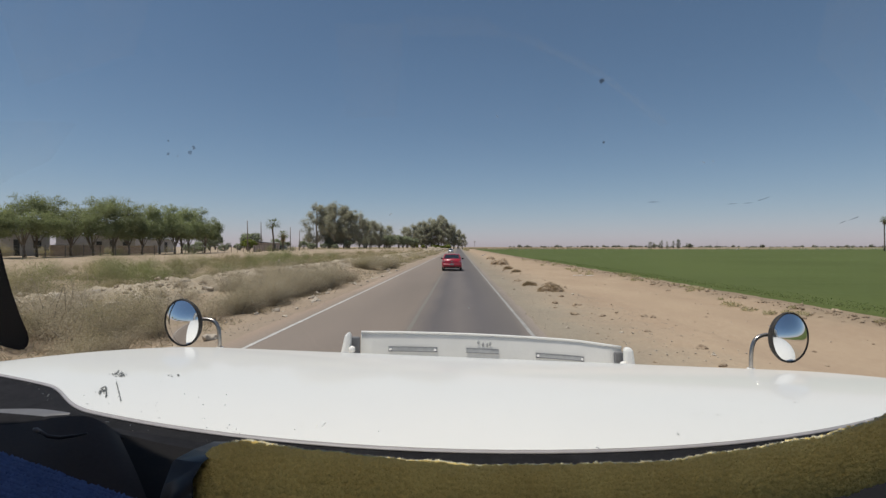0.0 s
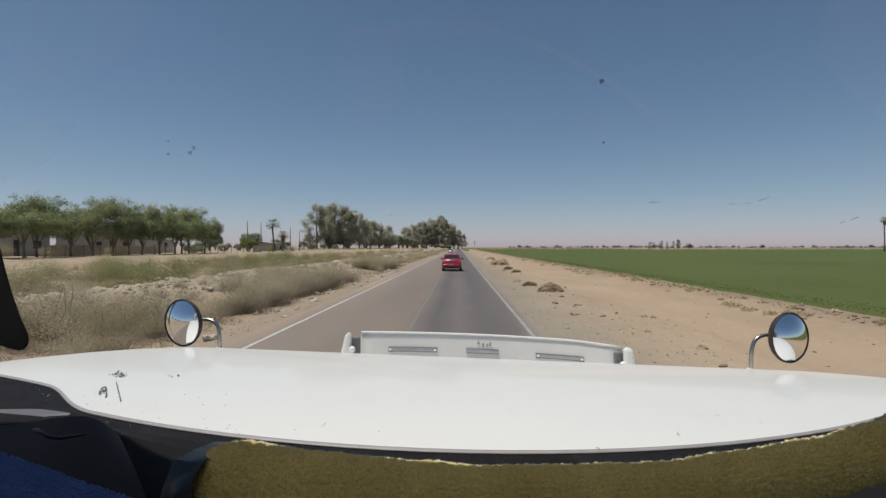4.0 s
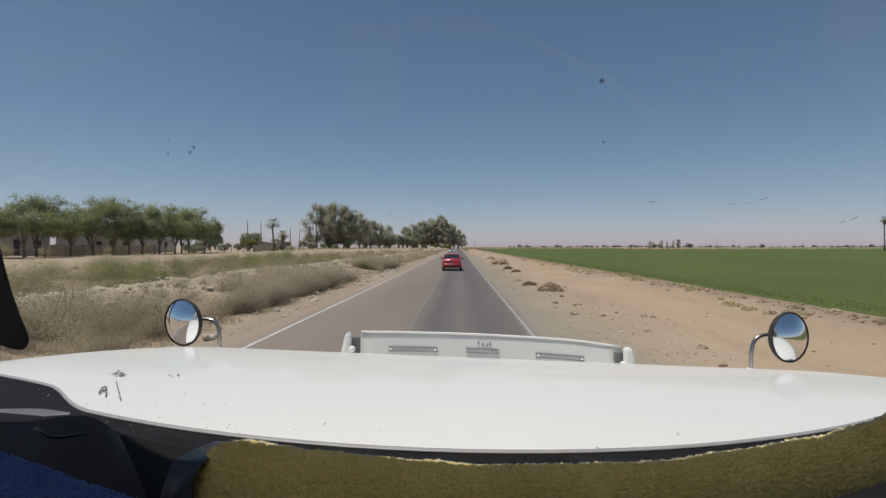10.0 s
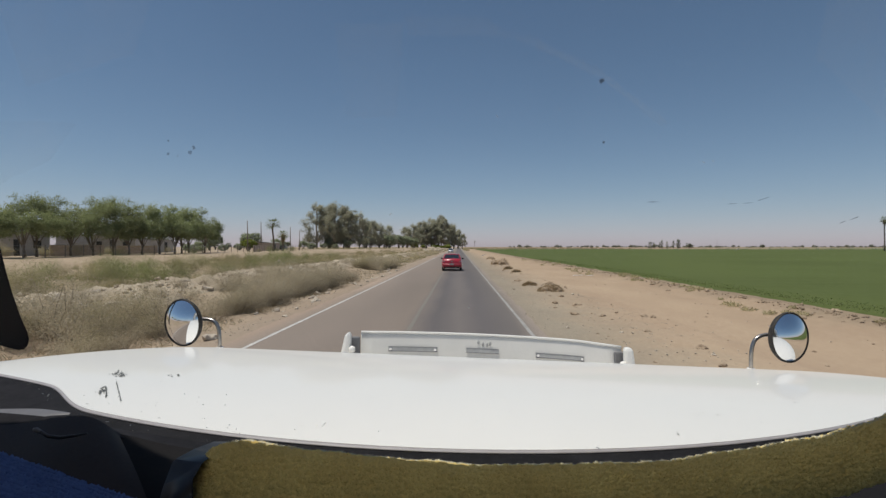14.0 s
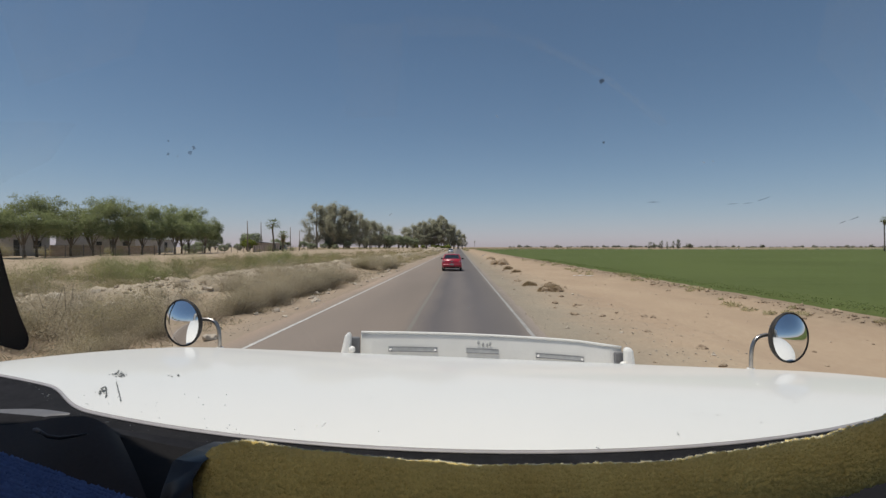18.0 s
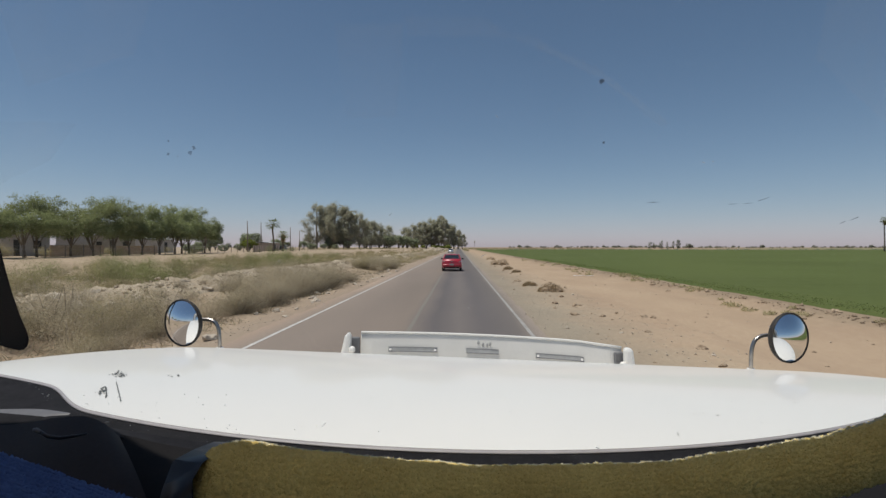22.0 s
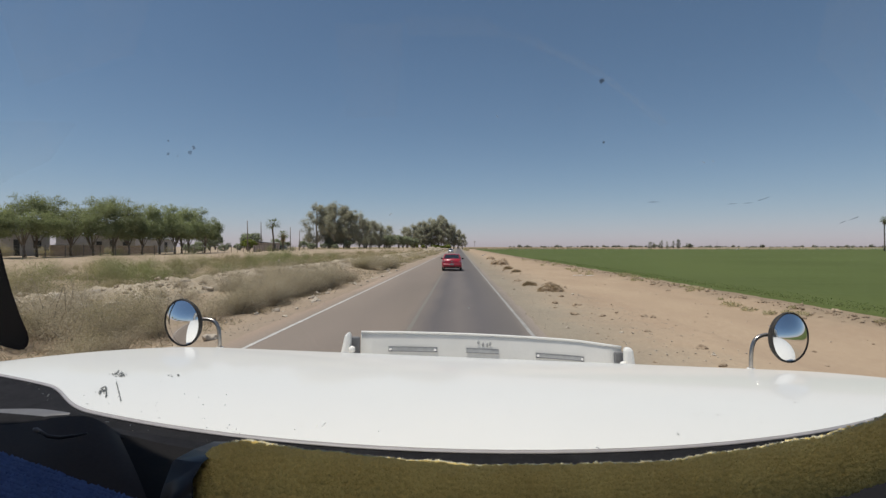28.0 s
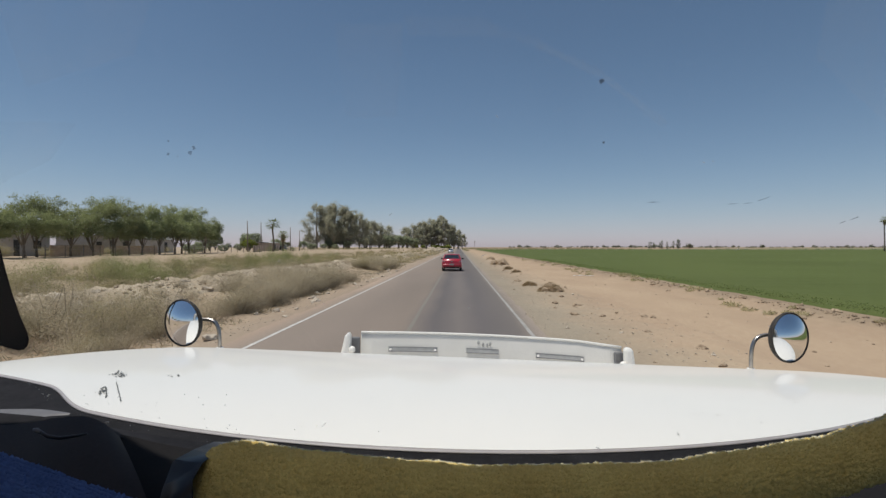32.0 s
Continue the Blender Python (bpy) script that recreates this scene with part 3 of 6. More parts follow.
for c, d in (((CX, -1.33, 1.40), (2.2, 0.05, 1.02)), ((CX, -1.33, 2.62), (2.2, 0.05, 0.26)), ((CX - 0.95, -1.33, 2.20), (0.3, 0.05, 0.58)), ((CX + 0.95, -1.33, 2.20), (0.3, 0.05, 0.58))):
    box(bm, c, d, 0.008)
part("back_wall", bm, M["bounce_lining"], truck, "unseen pale cab lining round an opening added for light")
bm = bmesh.new()
box(bm, (CX, -0.4, 0.90), (2.15, 1.8, 0.05))
part("cab_floor", bm, M["bounce_lining"], truck)
bm = bmesh.new()
box(bm, (CX, -2.0, 0.78), (0.9, 3.2, 0.22), 0.02)
part("chassis", bm, M["black"], truck)

# front deflector panel behind the hood's crest: lip, three slots, end posts
def deflector_top(x):
    return 1.637 - 0.042 * (x + 0.5) - 0.012 * (x - 0.16) ** 2 - 0.006 - 0.06 * max(0, x - 0.62)


bm = bmesh.new()
thick_surface(bm, lambda x, k: (x, 2.60 + 0.06 * (1 - ((x - CX) / 0.7) ** 2) - 0.03 * (1 - k), deflector_top(x) - 0.20 * (1 - k)), [-0.52 + 0.0685 * i for i in range(21)], [0, 0.3, 0.6, 0.85, 1.0], (0, 0.012, 0))
defl = part("wind_deflector", bm, M["deflector"], truck, "weathered white deflector panel with slots", soft=True)
bm = bmesh.new()
tube(bm, [(-0.52 + 0.0685 * i, 2.60 + 0.06 * (1 - ((-0.52 + 0.0685 * i - CX) / 0.7) ** 2), deflector_top(-0.52 + 0.0685 * i)) for i in range(21)], 0.006, 8)
part("lip", bm, M["white_paint"], defl, soft=True)


def on_deflector(x, drop):
    k = 1 - drop / 0.20
    return (x, 2.60 + 0.06 * (1 - ((x - CX) / 0.7) ** 2) - 0.03 * (1 - k) - 0.004, deflector_top(x) - drop)


for x0, x1, drop in ((-0.375, -0.115, 0.086), (0.04, 0.215, 0.084), (0.41, 0.66, 0.090)):
    bm = bmesh.new()
    thick_surface(bm, lambda u, k: on_deflector(u, drop + 0.010 - 0.020 * k), [x0 + (x1 - x0) * i / 6 for i in range(7)], [0, 1], (0, 0.006, 0))
    slot = part("slot", bm, M["slot"], defl, "grey slot plate with dark edges")
    for edge in (0.011, -0.011):
        bm = bmesh.new()
        tube(bm, [Vector(on_deflector(x0 + (x1 - x0) * i / 6, drop + edge)) for i in range(7)], 0.0026 if edge > 0 else 0.0018, 6)
        part("slot_edge", bm, M["slot_edge"], slot)
    if x0 != 0.04:
        for xb in (x0 + 0.012, x1 - 0.012):
            bm = bmesh.new()
            p = Vector(on_deflector(xb, drop))
            tube(bm, [p + Vector((0, -0.006, 0)), p + Vector((0, 0.002, 0))], 0.007, 8)
            part("screw", bm, M["chrome"], defl)
for dx, dz in ((0.005, 0.040), (0.030, 0.052), (0.052, 0.054), (0.068, 0.046)):
    bm = bmesh.new()
    p = Vector(on_deflector(0.10 + dx, dz))
    tube(bm, [p + Vector((0, 0.004, h_)) for h_ in (0.011, 0.006, 0, -0.006, -0.011)], [0.002, 0.006, 0.0075, 0.006, 0.002], 8)
    part("stain", bm, M["stain"], defl)
for x, wdt in ((-0.600, 0.06), (0.885, 0.06)):
    s = -1 if x < 0 else 1
    zt = 1.632 if x < 0 else 1.562
    bm = bmesh.new()
    box(bm, (x, 2.56, zt - 0.10), (wdt, 0.05, 0.20), 0.016)
    for vert in bm.verts:
        k = max(0, (vert.co.z - zt + 0.12) / 0.12)
        vert.co.x = x + (vert.co.x - x) * (1.15 - 0.35 * k * k) - s * (0.012 * k + ((0.028 if s < 0 else 0.010) * k * k if (vert.co.x - x) * s > 0 else 0))
    part("deflector_post", bm, M["white_paint"], truck, "rounded white end post")
    bm = bmesh.new()
    box(bm, (x - s * 0.050, 2.60, zt - 0.105), (0.05, 0.02, 0.15), 0.008)
    part("deflector_bracket", bm, M["slot_edge"], truck)
    bm = bmesh.new()
    bmesh.ops.create_uvsphere(bm, u_segments=12, v_segments=8, radius=0.018, matrix=Matrix.Translation((x - s * 0.045, 2.54, zt - 0.085)))
    part("deflector_bolt", bm, M["white_paint"], truck, soft=True)


def hood_mirror(c, r, aim, base, bend, label, slim=1.0, lean=0.0):
    """A round convex mirror on a bent chrome arm."""
    c, base, aim = Vector(c), Vector(base), Vector(aim).normalized()
    b = bmesh.new()
    prof = [(0.0, -0.035), (r * 0.6, -0.030), (r * 0.93, -0.012), (r, 0.0), (r, 0.010), (r * 0.97, 0.014), (r * 0.945, 0.006)]
    frame_m = Matrix.Translation(c) @ aim.to_track_quat("Z", "Y").to_matrix().to_4x4() @ Matrix.Rotation(lean, 4, "Z") @ Matrix.Diagonal((slim, 1, 1, 1))
    rings = [[b.verts.new(frame_m @ Vector((max(q, 0.001) * math.cos(k * math.pi / 24), max(q, 0.001) * math.sin(k * math.pi / 24), h))) for k in range(48)] for q, h in prof]
    for r0, r1 in zip(rings, rings[1:]):
        for k in range(48):
            b.faces.new((r0[k], r0[(k + 1) % 48], r1[(k + 1) % 48], r1[k]))
    head = part("hood_mirror", b, M["mirror_rim"], truck, label, soft=True)
    b = bmesh.new()
    rr = [0.001] + [r * 0.95 * i / 10 for i in range(1, 11)]
    rings = [[b.verts.new(frame_m @ Vector((q * math.cos(k * math.pi / 24), q * math.sin(k * math.pi / 24), 0.007 + 0.034 * (1 - (q / r) ** 2)))) for k in range(48)] for q in rr]
    for r0, r1 in zip(rings, rings[1:]):
        for k in range(48):
            b.faces.new((r0[k], r0[(k + 1) % 48], r1[(k + 1) % 48], r1[k]))
    part("mirror_glass", b, M["mirror"], head, "convex mirror glass", soft=True)
    b = bmesh.new()
    back = c - aim * 0.03
    k0, k1 = base + Vector((0, 0, 0.10)), Vector(bend)
    pts = []
    ctrl = [base, k0, k1, back]
    for i in range(17):
        t = i / 16
        pts.append((1 - t) ** 3 * ctrl[0] + 3 * t * (1 - t) ** 2 * ctrl[1] + 3 * t * t * (1 - t) * ctrl[2] + t ** 3 * ctrl[3])
    tube(b, pts, 0.0075, 10)
    part("mirror_arm", b, M["arm"], head, "bent dull metal arm", soft=True)
    b = bmesh.new()
    tube(b, [base + Vector((0, 0, -0.02)), base + Vector((0, 0, 0.003))], [0.020, 0.014], 14)
    part("foot_plate", b, M["white_paint"], head, soft=True)
    return head


hood_mirror((-1.109, 1.95, 1.775), 0.0955, (-0.265, -1, -0.005), (-0.972, 1.97, hood_z(-0.972, 1.97)), (-0.985, 1.99, 1.80), "round convex hood mirror on a bent metal arm", 0.92, 0.10)
hood_mirror((1.277, 1.95, 1.729), 0.0975, (0.30, -1, 0.055), (1.148, 1.97, hood_z(1.148, 1.97)), (1.158, 1.99, 1.748), "round convex hood mirror on a bent metal arm", 0.93, -0.18)

# insect marks and chips on the hood paint
rng = random.Random(11)


def mark(x, y, r, ragged, stretch=1.0, turn=0.0):
    """A thin ragged stain lying on the hood."""
    b = bmesh.new()
    ring = []
    for k in range(14):
        a = k * 2 * math.pi / 14
        q = r * (1 + ragged * (rng.random() * 2 - 1))
        dx, dy = q * math.cos(a), q * math.sin(a) * stretch
        dx, dy = dx * math.cos(turn) - dy * math.sin(turn), dx * math.sin(turn) + dy * math.cos(turn)
        dx += dy * x / y
        ring.append(b.verts.new((x + dx, y + dy, hood_z(x + dx, y + dy) + 0.0008)))
    b.faces.new(ring)
    part("insect_mark", b, M["hood_bug"], hood)


MARKS = []
for cx_, cy_, sa, sb, m_ in ((-0.664, 0.940, 0.008, 0.012, 44), (-0.589, 0.796, 0.0055, 0.020, 30), (-0.565, 0.955, 0.005, 0.008, 5)):
    for _ in range(m_):
        along = rng.gauss(0, sb)
        MARKS.append((cx_ + rng.gauss(0, sa) + along * cx_ / cy_, cy_ + along, rng.uniform(0.0006, 0.0020), rng.uniform(2, 5), 0.0))
MARKS += [(-0.618 + 0.098 * k / 17, 0.868 - 0.128 * k / 17, 0.0011, 4.0, 0.0) for k in range(18)]
# stone chips on the far side of the hood
for x, y, r in ((0.383, 0.814, 0.0012), (0.388, 0.808, 0.0009), (0.403, 0.825, 0.0012), (0.378, 0.792, 0.0009), (0.304, 0.691, 0.0014), (0.307, 0.700, 0.0009), (0.506, 0.929, 0.0013), (0.401, 0.904, 0.0012),
                (0.631, 0.944, 0.0013), (0.524, 0.964, 0.0010), (0.697, 1.587, 0.0024), (0.655, 0.985, 0.0009), (0.48, 0.86, 0.0008)):
    MARKS.append((x, y, 0.75 * r, 2.2, 0.5))
for x, y, r, st, tu in MARKS:
    mark(x, y, r, 0.55, st, tu)
for _ in range(90):
    x = rng.uniform(-0.7, 0.98)
    y = cowl_y(x) + rng.uniform(0.04, 0.75)
    mark(x, y, rng.uniform(0.0004, 0.0009), 0.4, rng.uniform(1, 3), rng.uniform(-1, 1))

# windscreen: a thin curved pane with dried insects on it
def pane(x, k):
    y0 = cowl_y(max(-0.9, min(1.2, x))) - 0.035
    return (x, y0 + (roof_shade_edge(x) - y0) * k, 1.825 - 0.03 * (x - CX) + 0.89 * k)


bm = bmesh.new()
surface(bm, pane, [-0.94 + 0.1 * i for i in range(23)], [i / 8 for i in range(9)])
screen = part("windscreen", bm, M["windscreen"], truck, "dusty clear curved windscreen glass", soft=True)
screen.visible_shadow = False


def on_screen(u, w):
    """The place on the pane seen from the seat in the direction u to the right, w up."""
    best = None
    for i in range(400):
        k = i / 400
        y = 0.3
        for _ in range(6):
            x = u * y
            y = pane(x, k)[1]
        p = pane(u * y, k)
        d = abs((p[2] - 2.08) / p[1] - w)
        if best is None or d < best[0]:
            best = (d, p)
    return Vector(best[1])


def splat(u, w, r, stretch=1.0, tilt=0.0, ragged=0.45, mat="glass_bug", name="insect_mark"):
    r *= 1.6
    p = on_screen(u, w) + Vector((0, -0.001, -0.0005))
    b = bmesh.new()
    ring = []
    for k in range(12):
        a = k * 2 * math.pi / 12
        q = r * (1 + ragged * (rng.random() * 2 - 1))
        dx, dz = q * math.cos(a) * stretch, q * math.sin(a)
        dx, dz = dx * math.cos(tilt) - dz * math.sin(tilt), dx * math.sin(tilt) + dz * math.cos(tilt)
        ring.append(b.verts.new(p + Vector((dx, -0.15 * dz, dz))))
    b.faces.new(ring)
    part(name, b, M[mat], screen)


for u, w, r, st, ti in ((0.287, 0.335, 0.0014, 1, 0), (0.290, 0.209, 0.0009, 1, 0), (-0.600, 0.194, 0.0011, 1, 0), (-0.553, 0.194, 0.0012, 1.3, 0.6), (-0.546, 0.204, 0.0010, 1.2, 1.2),
                        (-0.600, 0.218, 0.0006, 1, 0), (-0.580, 0.186, 0.0005, 1, 0), (0.545, 0.085, 0.00028, 14, 0.10), (0.575, 0.088, 0.0003, 12, 0.10), (0.607, 0.096, 0.0004, 10, 0.3), (0.758, 0.048, 0.0003, 9, 0.38), (0.782, 0.058, 0.0004, 9, 0.38), (0.39, 0.09, 0.00022, 18, 0.05)):
    splat(u, w, r, st, ti)

# pale dust specks low on the glass, before the dark dashboard, and a few over the view
for k in range(110):
    u = rng.uniform(-0.92, -0.45) if k < 60 else rng.uniform(-0.6, 0.8)
    w = -0.36 + rng.uniform(-0.09, 0.06) if k < 60 else (rng.uniform(-0.42, -0.36) if k < 75 else rng.uniform(-0.16, 0.30))
    splat(u, w, rng.uniform(0.0002, 0.00055) * (1 if k < 75 else 0.7), rng.choice((1, 1, 1.6, 4)), rng.uniform(-0.8, 0.8), mat="speck", name="dust_speck")

# faint reflections in the glass, painted as pale film patches
def reflection_patch(corners, steps=6):
    """A pale film painting a reflection on a four-cornered patch of the pane, corners as directions from the seat."""
    b = bmesh.new()
    c0, c1, c2, c3 = corners

    def at(i, j):
        u = (c0[0] * (1 - i) + c1[0] * i) * (1 - j) + (c3[0] * (1 - i) + c2[0] * i) * j
        w = (c0[1] * (1 - i) + c1[1] * i) * (1 - j) + (c3[1] * (1 - i) + c2[1] * i) * j
        return on_screen(u, w) + Vector((0, -0.002, -0.001))
    surface(b, at, [k / steps for k in range(steps + 1)], [k / steps for k in range(steps + 1)])
    o = part("glass_reflection", b, M["reflection_patch"], screen, "faint painted reflection on the glass", soft=True)
    o.visible_shadow = False


for patch in ([(-0.252, 0.455), (-0.112, 0.455), (-0.125, 0.265), (-0.23, 0.265)], [(-0.112, 0.47), (0.06, 0.465), (0.08, 0.425), (-0.10, 0.43)], [(0.06, 0.455), (0.16, 0.42), (0.17, 0.40), (0.07, 0.43)],
              [(0.16, 0.415), (0.29, 0.355), (0.285, 0.34), (0.155, 0.40)], [(0.29, 0.35), (0.42, 0.25), (0.405, 0.24), (0.285, 0.34)], [(0.735, 0.53), (0.92, 0.53), (0.92, 0.17), (0.705, 0.375)],
              [(-0.97, 0.53), (-0.628, 0.53), (-0.668, 0.40), (-0.90, 0.335)], [(-0.97, 0.265), (-0.79, 0.26), (-0.85, 0.18), (-0.97, 0.13)]):
    reflection_patch(patch)

# black mirror housing outside the driver's window
bm = bmesh.new()
ring = [(-2.16, 2.36), (-2.02, 2.30), (-1.952, 2.18), (-1.930, 2.080), (-1.906, 1.983), (-1.877, 1.883), (-1.843, 1.788), (-1.811, 1.717), (-1.805, 1.681), (-1.819, 1.652), (-1.839, 1.643), (-1.883, 1.650), (-1.932, 1.671), (-2.10, 1.71)]
a = [bm.verts.new((x, 2.01, z)) for x, z in ring]
c = [bm.verts.new((x * 1.052, 2.11, 2.05 + (z - 2.05) * 1.03)) for x, z in ring]
for k in range(len(ring)):
    bm.faces.new((a[k], a[(k + 1) % len(ring)], c[(k + 1) % len(ring)], c[k]))
bm.faces.new(a)
bm.faces.new(c[::-1])
bmesh.ops.bevel(bm, geom=list(bm.edges), offset=0.006, segments=2, affect="EDGES")
housing = part("door_mirror", bm, M["mirror_black"], truck, "black plastic door mirror housing")
bm = bmesh.new()
tube(bm, [(-2.15, 2.07, 1.78), (-2.25, 2.05, 1.30), (-1.12, 2.05, 1.12)], 0.014, 8)
part("mirror_bracket", bm, M["black"], housing)

# dashboard under the windscreen
bm = bmesh.new()
surface(bm, lambda x, k: (x, cowl_y(x) - 0.03 - (cowl_y(x) + 0.05) * k, 1.80 - 0.03 * x + 0.025 * k), [-0.9 + 0.1 * i for i in range(21)], [0, 0.1, 0.3, 0.6, 1.0])
part("dashboard", bm, M["dash"], truck, "black vinyl dashboard top", soft=True)
bm = bmesh.new()
box(bm, (CX, 0.02, 1.45), (2.1, 0.06, 0.70), 0.02)
part("dash_front", bm, M["dash"], truck)
# instrument hood ahead of the driver: a rounded face turned to the seat, and the dark well beside it
def loft(b_, far, near, steps=10, bulge=0.0):
    """A smooth sheet from a far rail to a near rail, each a few corners."""
    def along(rail, u):
        t_ = u * (len(rail) - 1)
        i = min(int(t_), len(rail) - 2)
        w_ = t_ - i
        p = [Vector(rail[max(0, min(len(rail) - 1, i + j))]) for j in (-1, 0, 1, 2)]
        return 0.5 * (2 * p[1] + (p[2] - p[0]) * w_ + (2 * p[0] - 5 * p[1] + 4 * p[2] - p[3]) * w_ ** 2 + (3 * p[1] - p[0] - 3 * p[2] + p[3]) * w_ ** 3)
    return surface(b_, lambda u, k: along(far, u).lerp(along(near, u), k) + Vector((0, 0, bulge * math.sin(k * math.pi))), [i / 24 for i in range(25)], [i / steps for i in range(steps + 1)])


bm = loft(bmesh.new(), [(-0.600, 0.535, 1.884), (-0.500, 0.52, 1.886), (-0.460, 0.517, 1.891), (-0.432, 0.513, 1.897), (-0.398, 0.51, 1.900), (-0.372, 0.505, 1.894), (-0.353, 0.50, 1.883)],
          [(-0.50, 0.34, 1.835), (-0.40, 0.34, 1.838), (-0.350, 0.345, 1.842), (-0.315, 0.35, 1.848), (-0.275, 0.36, 1.856), (-0.255, 0.37, 1.858), (-0.238, 0.38, 1.860)], bulge=0.004)
part("instrument_hood", bm, M["binnacle"], truck, "curved dark brown instrument hood", soft=True)
bm = loft(bmesh.new(), [(-0.3775, 0.53, 1.8737), (-0.3578, 0.53, 1.8708), (-0.3388, 0.53, 1.8661), (-0.3134, 0.53, 1.8614), (-0.2926, 0.53, 1.8586), (-0.2642, 0.53, 1.8577)],
          [(-0.2893, 0.44, 1.849), (-0.2798, 0.44, 1.8491), (-0.2693, 0.44, 1.8493), (-0.2588, 0.44, 1.8495), (-0.2483, 0.44, 1.8496), (-0.2378, 0.44, 1.8498)])
part("dash_well", bm, M["dash"], truck, "dark well in the dashboard", soft=True)
bm = bmesh.new()
tube(bm, [(-0.394, 0.45, 1.906), (-0.386, 0.45, 1.9015), (-0.377, 0.452, 1.8995), (-0.365, 0.456, 1.900), (-0.356, 0.46, 1.901)], [0.0017, 0.0017, 0.0017, 0.0014, 0.0008], 8)
lever = part("lever", bm, M["console"], truck, "thin curved black lever", soft=True)
bm = bmesh.new()
tube(bm, [(-0.4005, 0.45, 1.9085), (-0.398, 0.45, 1.9075), (-0.393, 0.45, 1.9055)], [0.001, 0.0024, 0.0018], 8)
part("knob", bm, M["grey_strip"], lever, "pale worn knob", soft=True)
bm = loft(bmesh.new(), [(-0.672, 0.6138, 1.8694), (-0.5869, 0.6126, 1.8717), (-0.5376, 0.6082, 1.8739), (-0.504, 0.6014, 1.8739), (-0.4816, 0.5958, 1.8734)],
          [(-0.672, 0.5824, 1.8616), (-0.56, 0.5824, 1.865), (-0.532, 0.5824, 1.8672), (-0.5062, 0.588, 1.8717), (-0.4816, 0.5925, 1.8722)], steps=4, bulge=0.001)
part("grey_cowl_strip", bm, M["grey_strip"], truck, "pale grey plastic strip", soft=True)
bm = loft(bmesh.new(), [(-0.62, 0.60, 1.874), (-0.50, 0.58, 1.874), (-0.42, 0.56, 1.872), (-0.36, 0.56, 1.862), (-0.27, 0.56, 1.850)],
          [(-0.60, 0.53, 1.860), (-0.48, 0.53, 1.862), (-0.40, 0.52, 1.884), (-0.350, 0.525, 1.866), (-0.27, 0.525, 1.852)], steps=4)
part("cowl_panel", bm, M["gasket"], truck, "dull dark panel under the windscreen", soft=True)
# angular end of the console beside the plush
bm = bmesh.new()
outer = [(-0.2441, 0.392, 1.8744), (-0.2445, 0.398, 1.8835), (-0.2435, 0.41, 1.8998), (-0.244, 0.44, 1.8962), (-0.2456, 0.48, 1.8876), (-0.2416, 0.5, 1.8792)]
inner = [(-0.2145, 0.385, 1.8785), (-0.2149, 0.39, 1.8915), (-0.2149, 0.405, 1.8986), (-0.2205, 0.435, 1.8934), (-0.2295, 0.475, 1.8842), (-0.2321, 0.495, 1.879)]
up = [bm.verts.new(p) for p in outer]
inn = [bm.verts.new(p) for p in inner]
lo = [bm.verts.new((p[0] - 0.016, p[1] + 0.004, p[2] - 0.10)) for p in outer]
under = [bm.verts.new((p[0] + 0.002, p[1] + 0.004, p[2] - 0.09)) for p in inner[:2]]
bm.faces.new((inn[0], inn[1], under[1], under[0]))
for k in range(5):
    bm.faces.new((up[k], up[k + 1], inn[k + 1], inn[k]))
    bm.faces.new((up[k], lo[k], lo[k + 1], up[k + 1]))
bmesh.ops.bevel(bm, geom=[e for e in bm.edges if set(e.verts) <= set(up)], offset=0.003, segments=3, affect="EDGES")
part("console_edge", bm, M["console"], truck, "angular dark blue-grey console edge", soft=True)


# olive plush dashboard cover, a thick fleece with its pile
def plush_back(x):
    """Far edge of the cover."""
    return 0.516 + 0.32 * (x - 0.02) ** 2


def plush_pt(x, k):
    """A thick roll along the dashboard's edge; k runs from its front round the top to its back."""
    ys = 0.24 + (plush_back(x) - 0.24) * 0.9
    zs = 1.931 - 0.28 * (ys - 0.24) + 0.0008 + 0.002 * step01(0.05, -0.1, x) + 0.28 * (x - 0.03) ** 2 - 0.004 * step01(0.08, 0.20, x) + 0.001 * step01(0.30, 0.42, x) + 0.003 * noise.noise((x * 9, 1, 2)) + 0.0015 * noise.noise((x * 30, 4, 2))
    near = 1 - 0.11 * step01(0.0, -0.16, x)
    x, ys, zs = x * near, ys * near, 2.08 - (2.08 - zs) * near
    slant = math.atan2(2.08 - zs, ys)
    full = 0.042 - 0.014 * step01(-0.2, 0.08, x) - 0.001 * step01(0.1, 0.42, x)
    end = min(1.0, max(0.0, (x + 0.240) / 0.050))
    bulge = full * math.sqrt(max(0.0, 1 - (1 - end) ** 2))
    turn = slant - math.radians(-60 + 225 * (1 - k))
    out = Vector((0, math.sin(turn), math.cos(turn)))
    mid = Vector((x, ys - full * math.sin(slant), zs - full * math.cos(slant)))
    lean = x + (0.12 * (1 - k) if x > 0.1 else 0)
    tuft = noise.noise((lean * 170, k * 40, 5)) + 0.35 * noise.noise((lean * 330, k * 75, 9))
    return mid + out * (bulge + (0.0013 + 0.0011 * step01(0.0, 0.25, x)) * tuft + 0.0015 * noise.noise((x * 22, k * 4, 7))), out, tuft


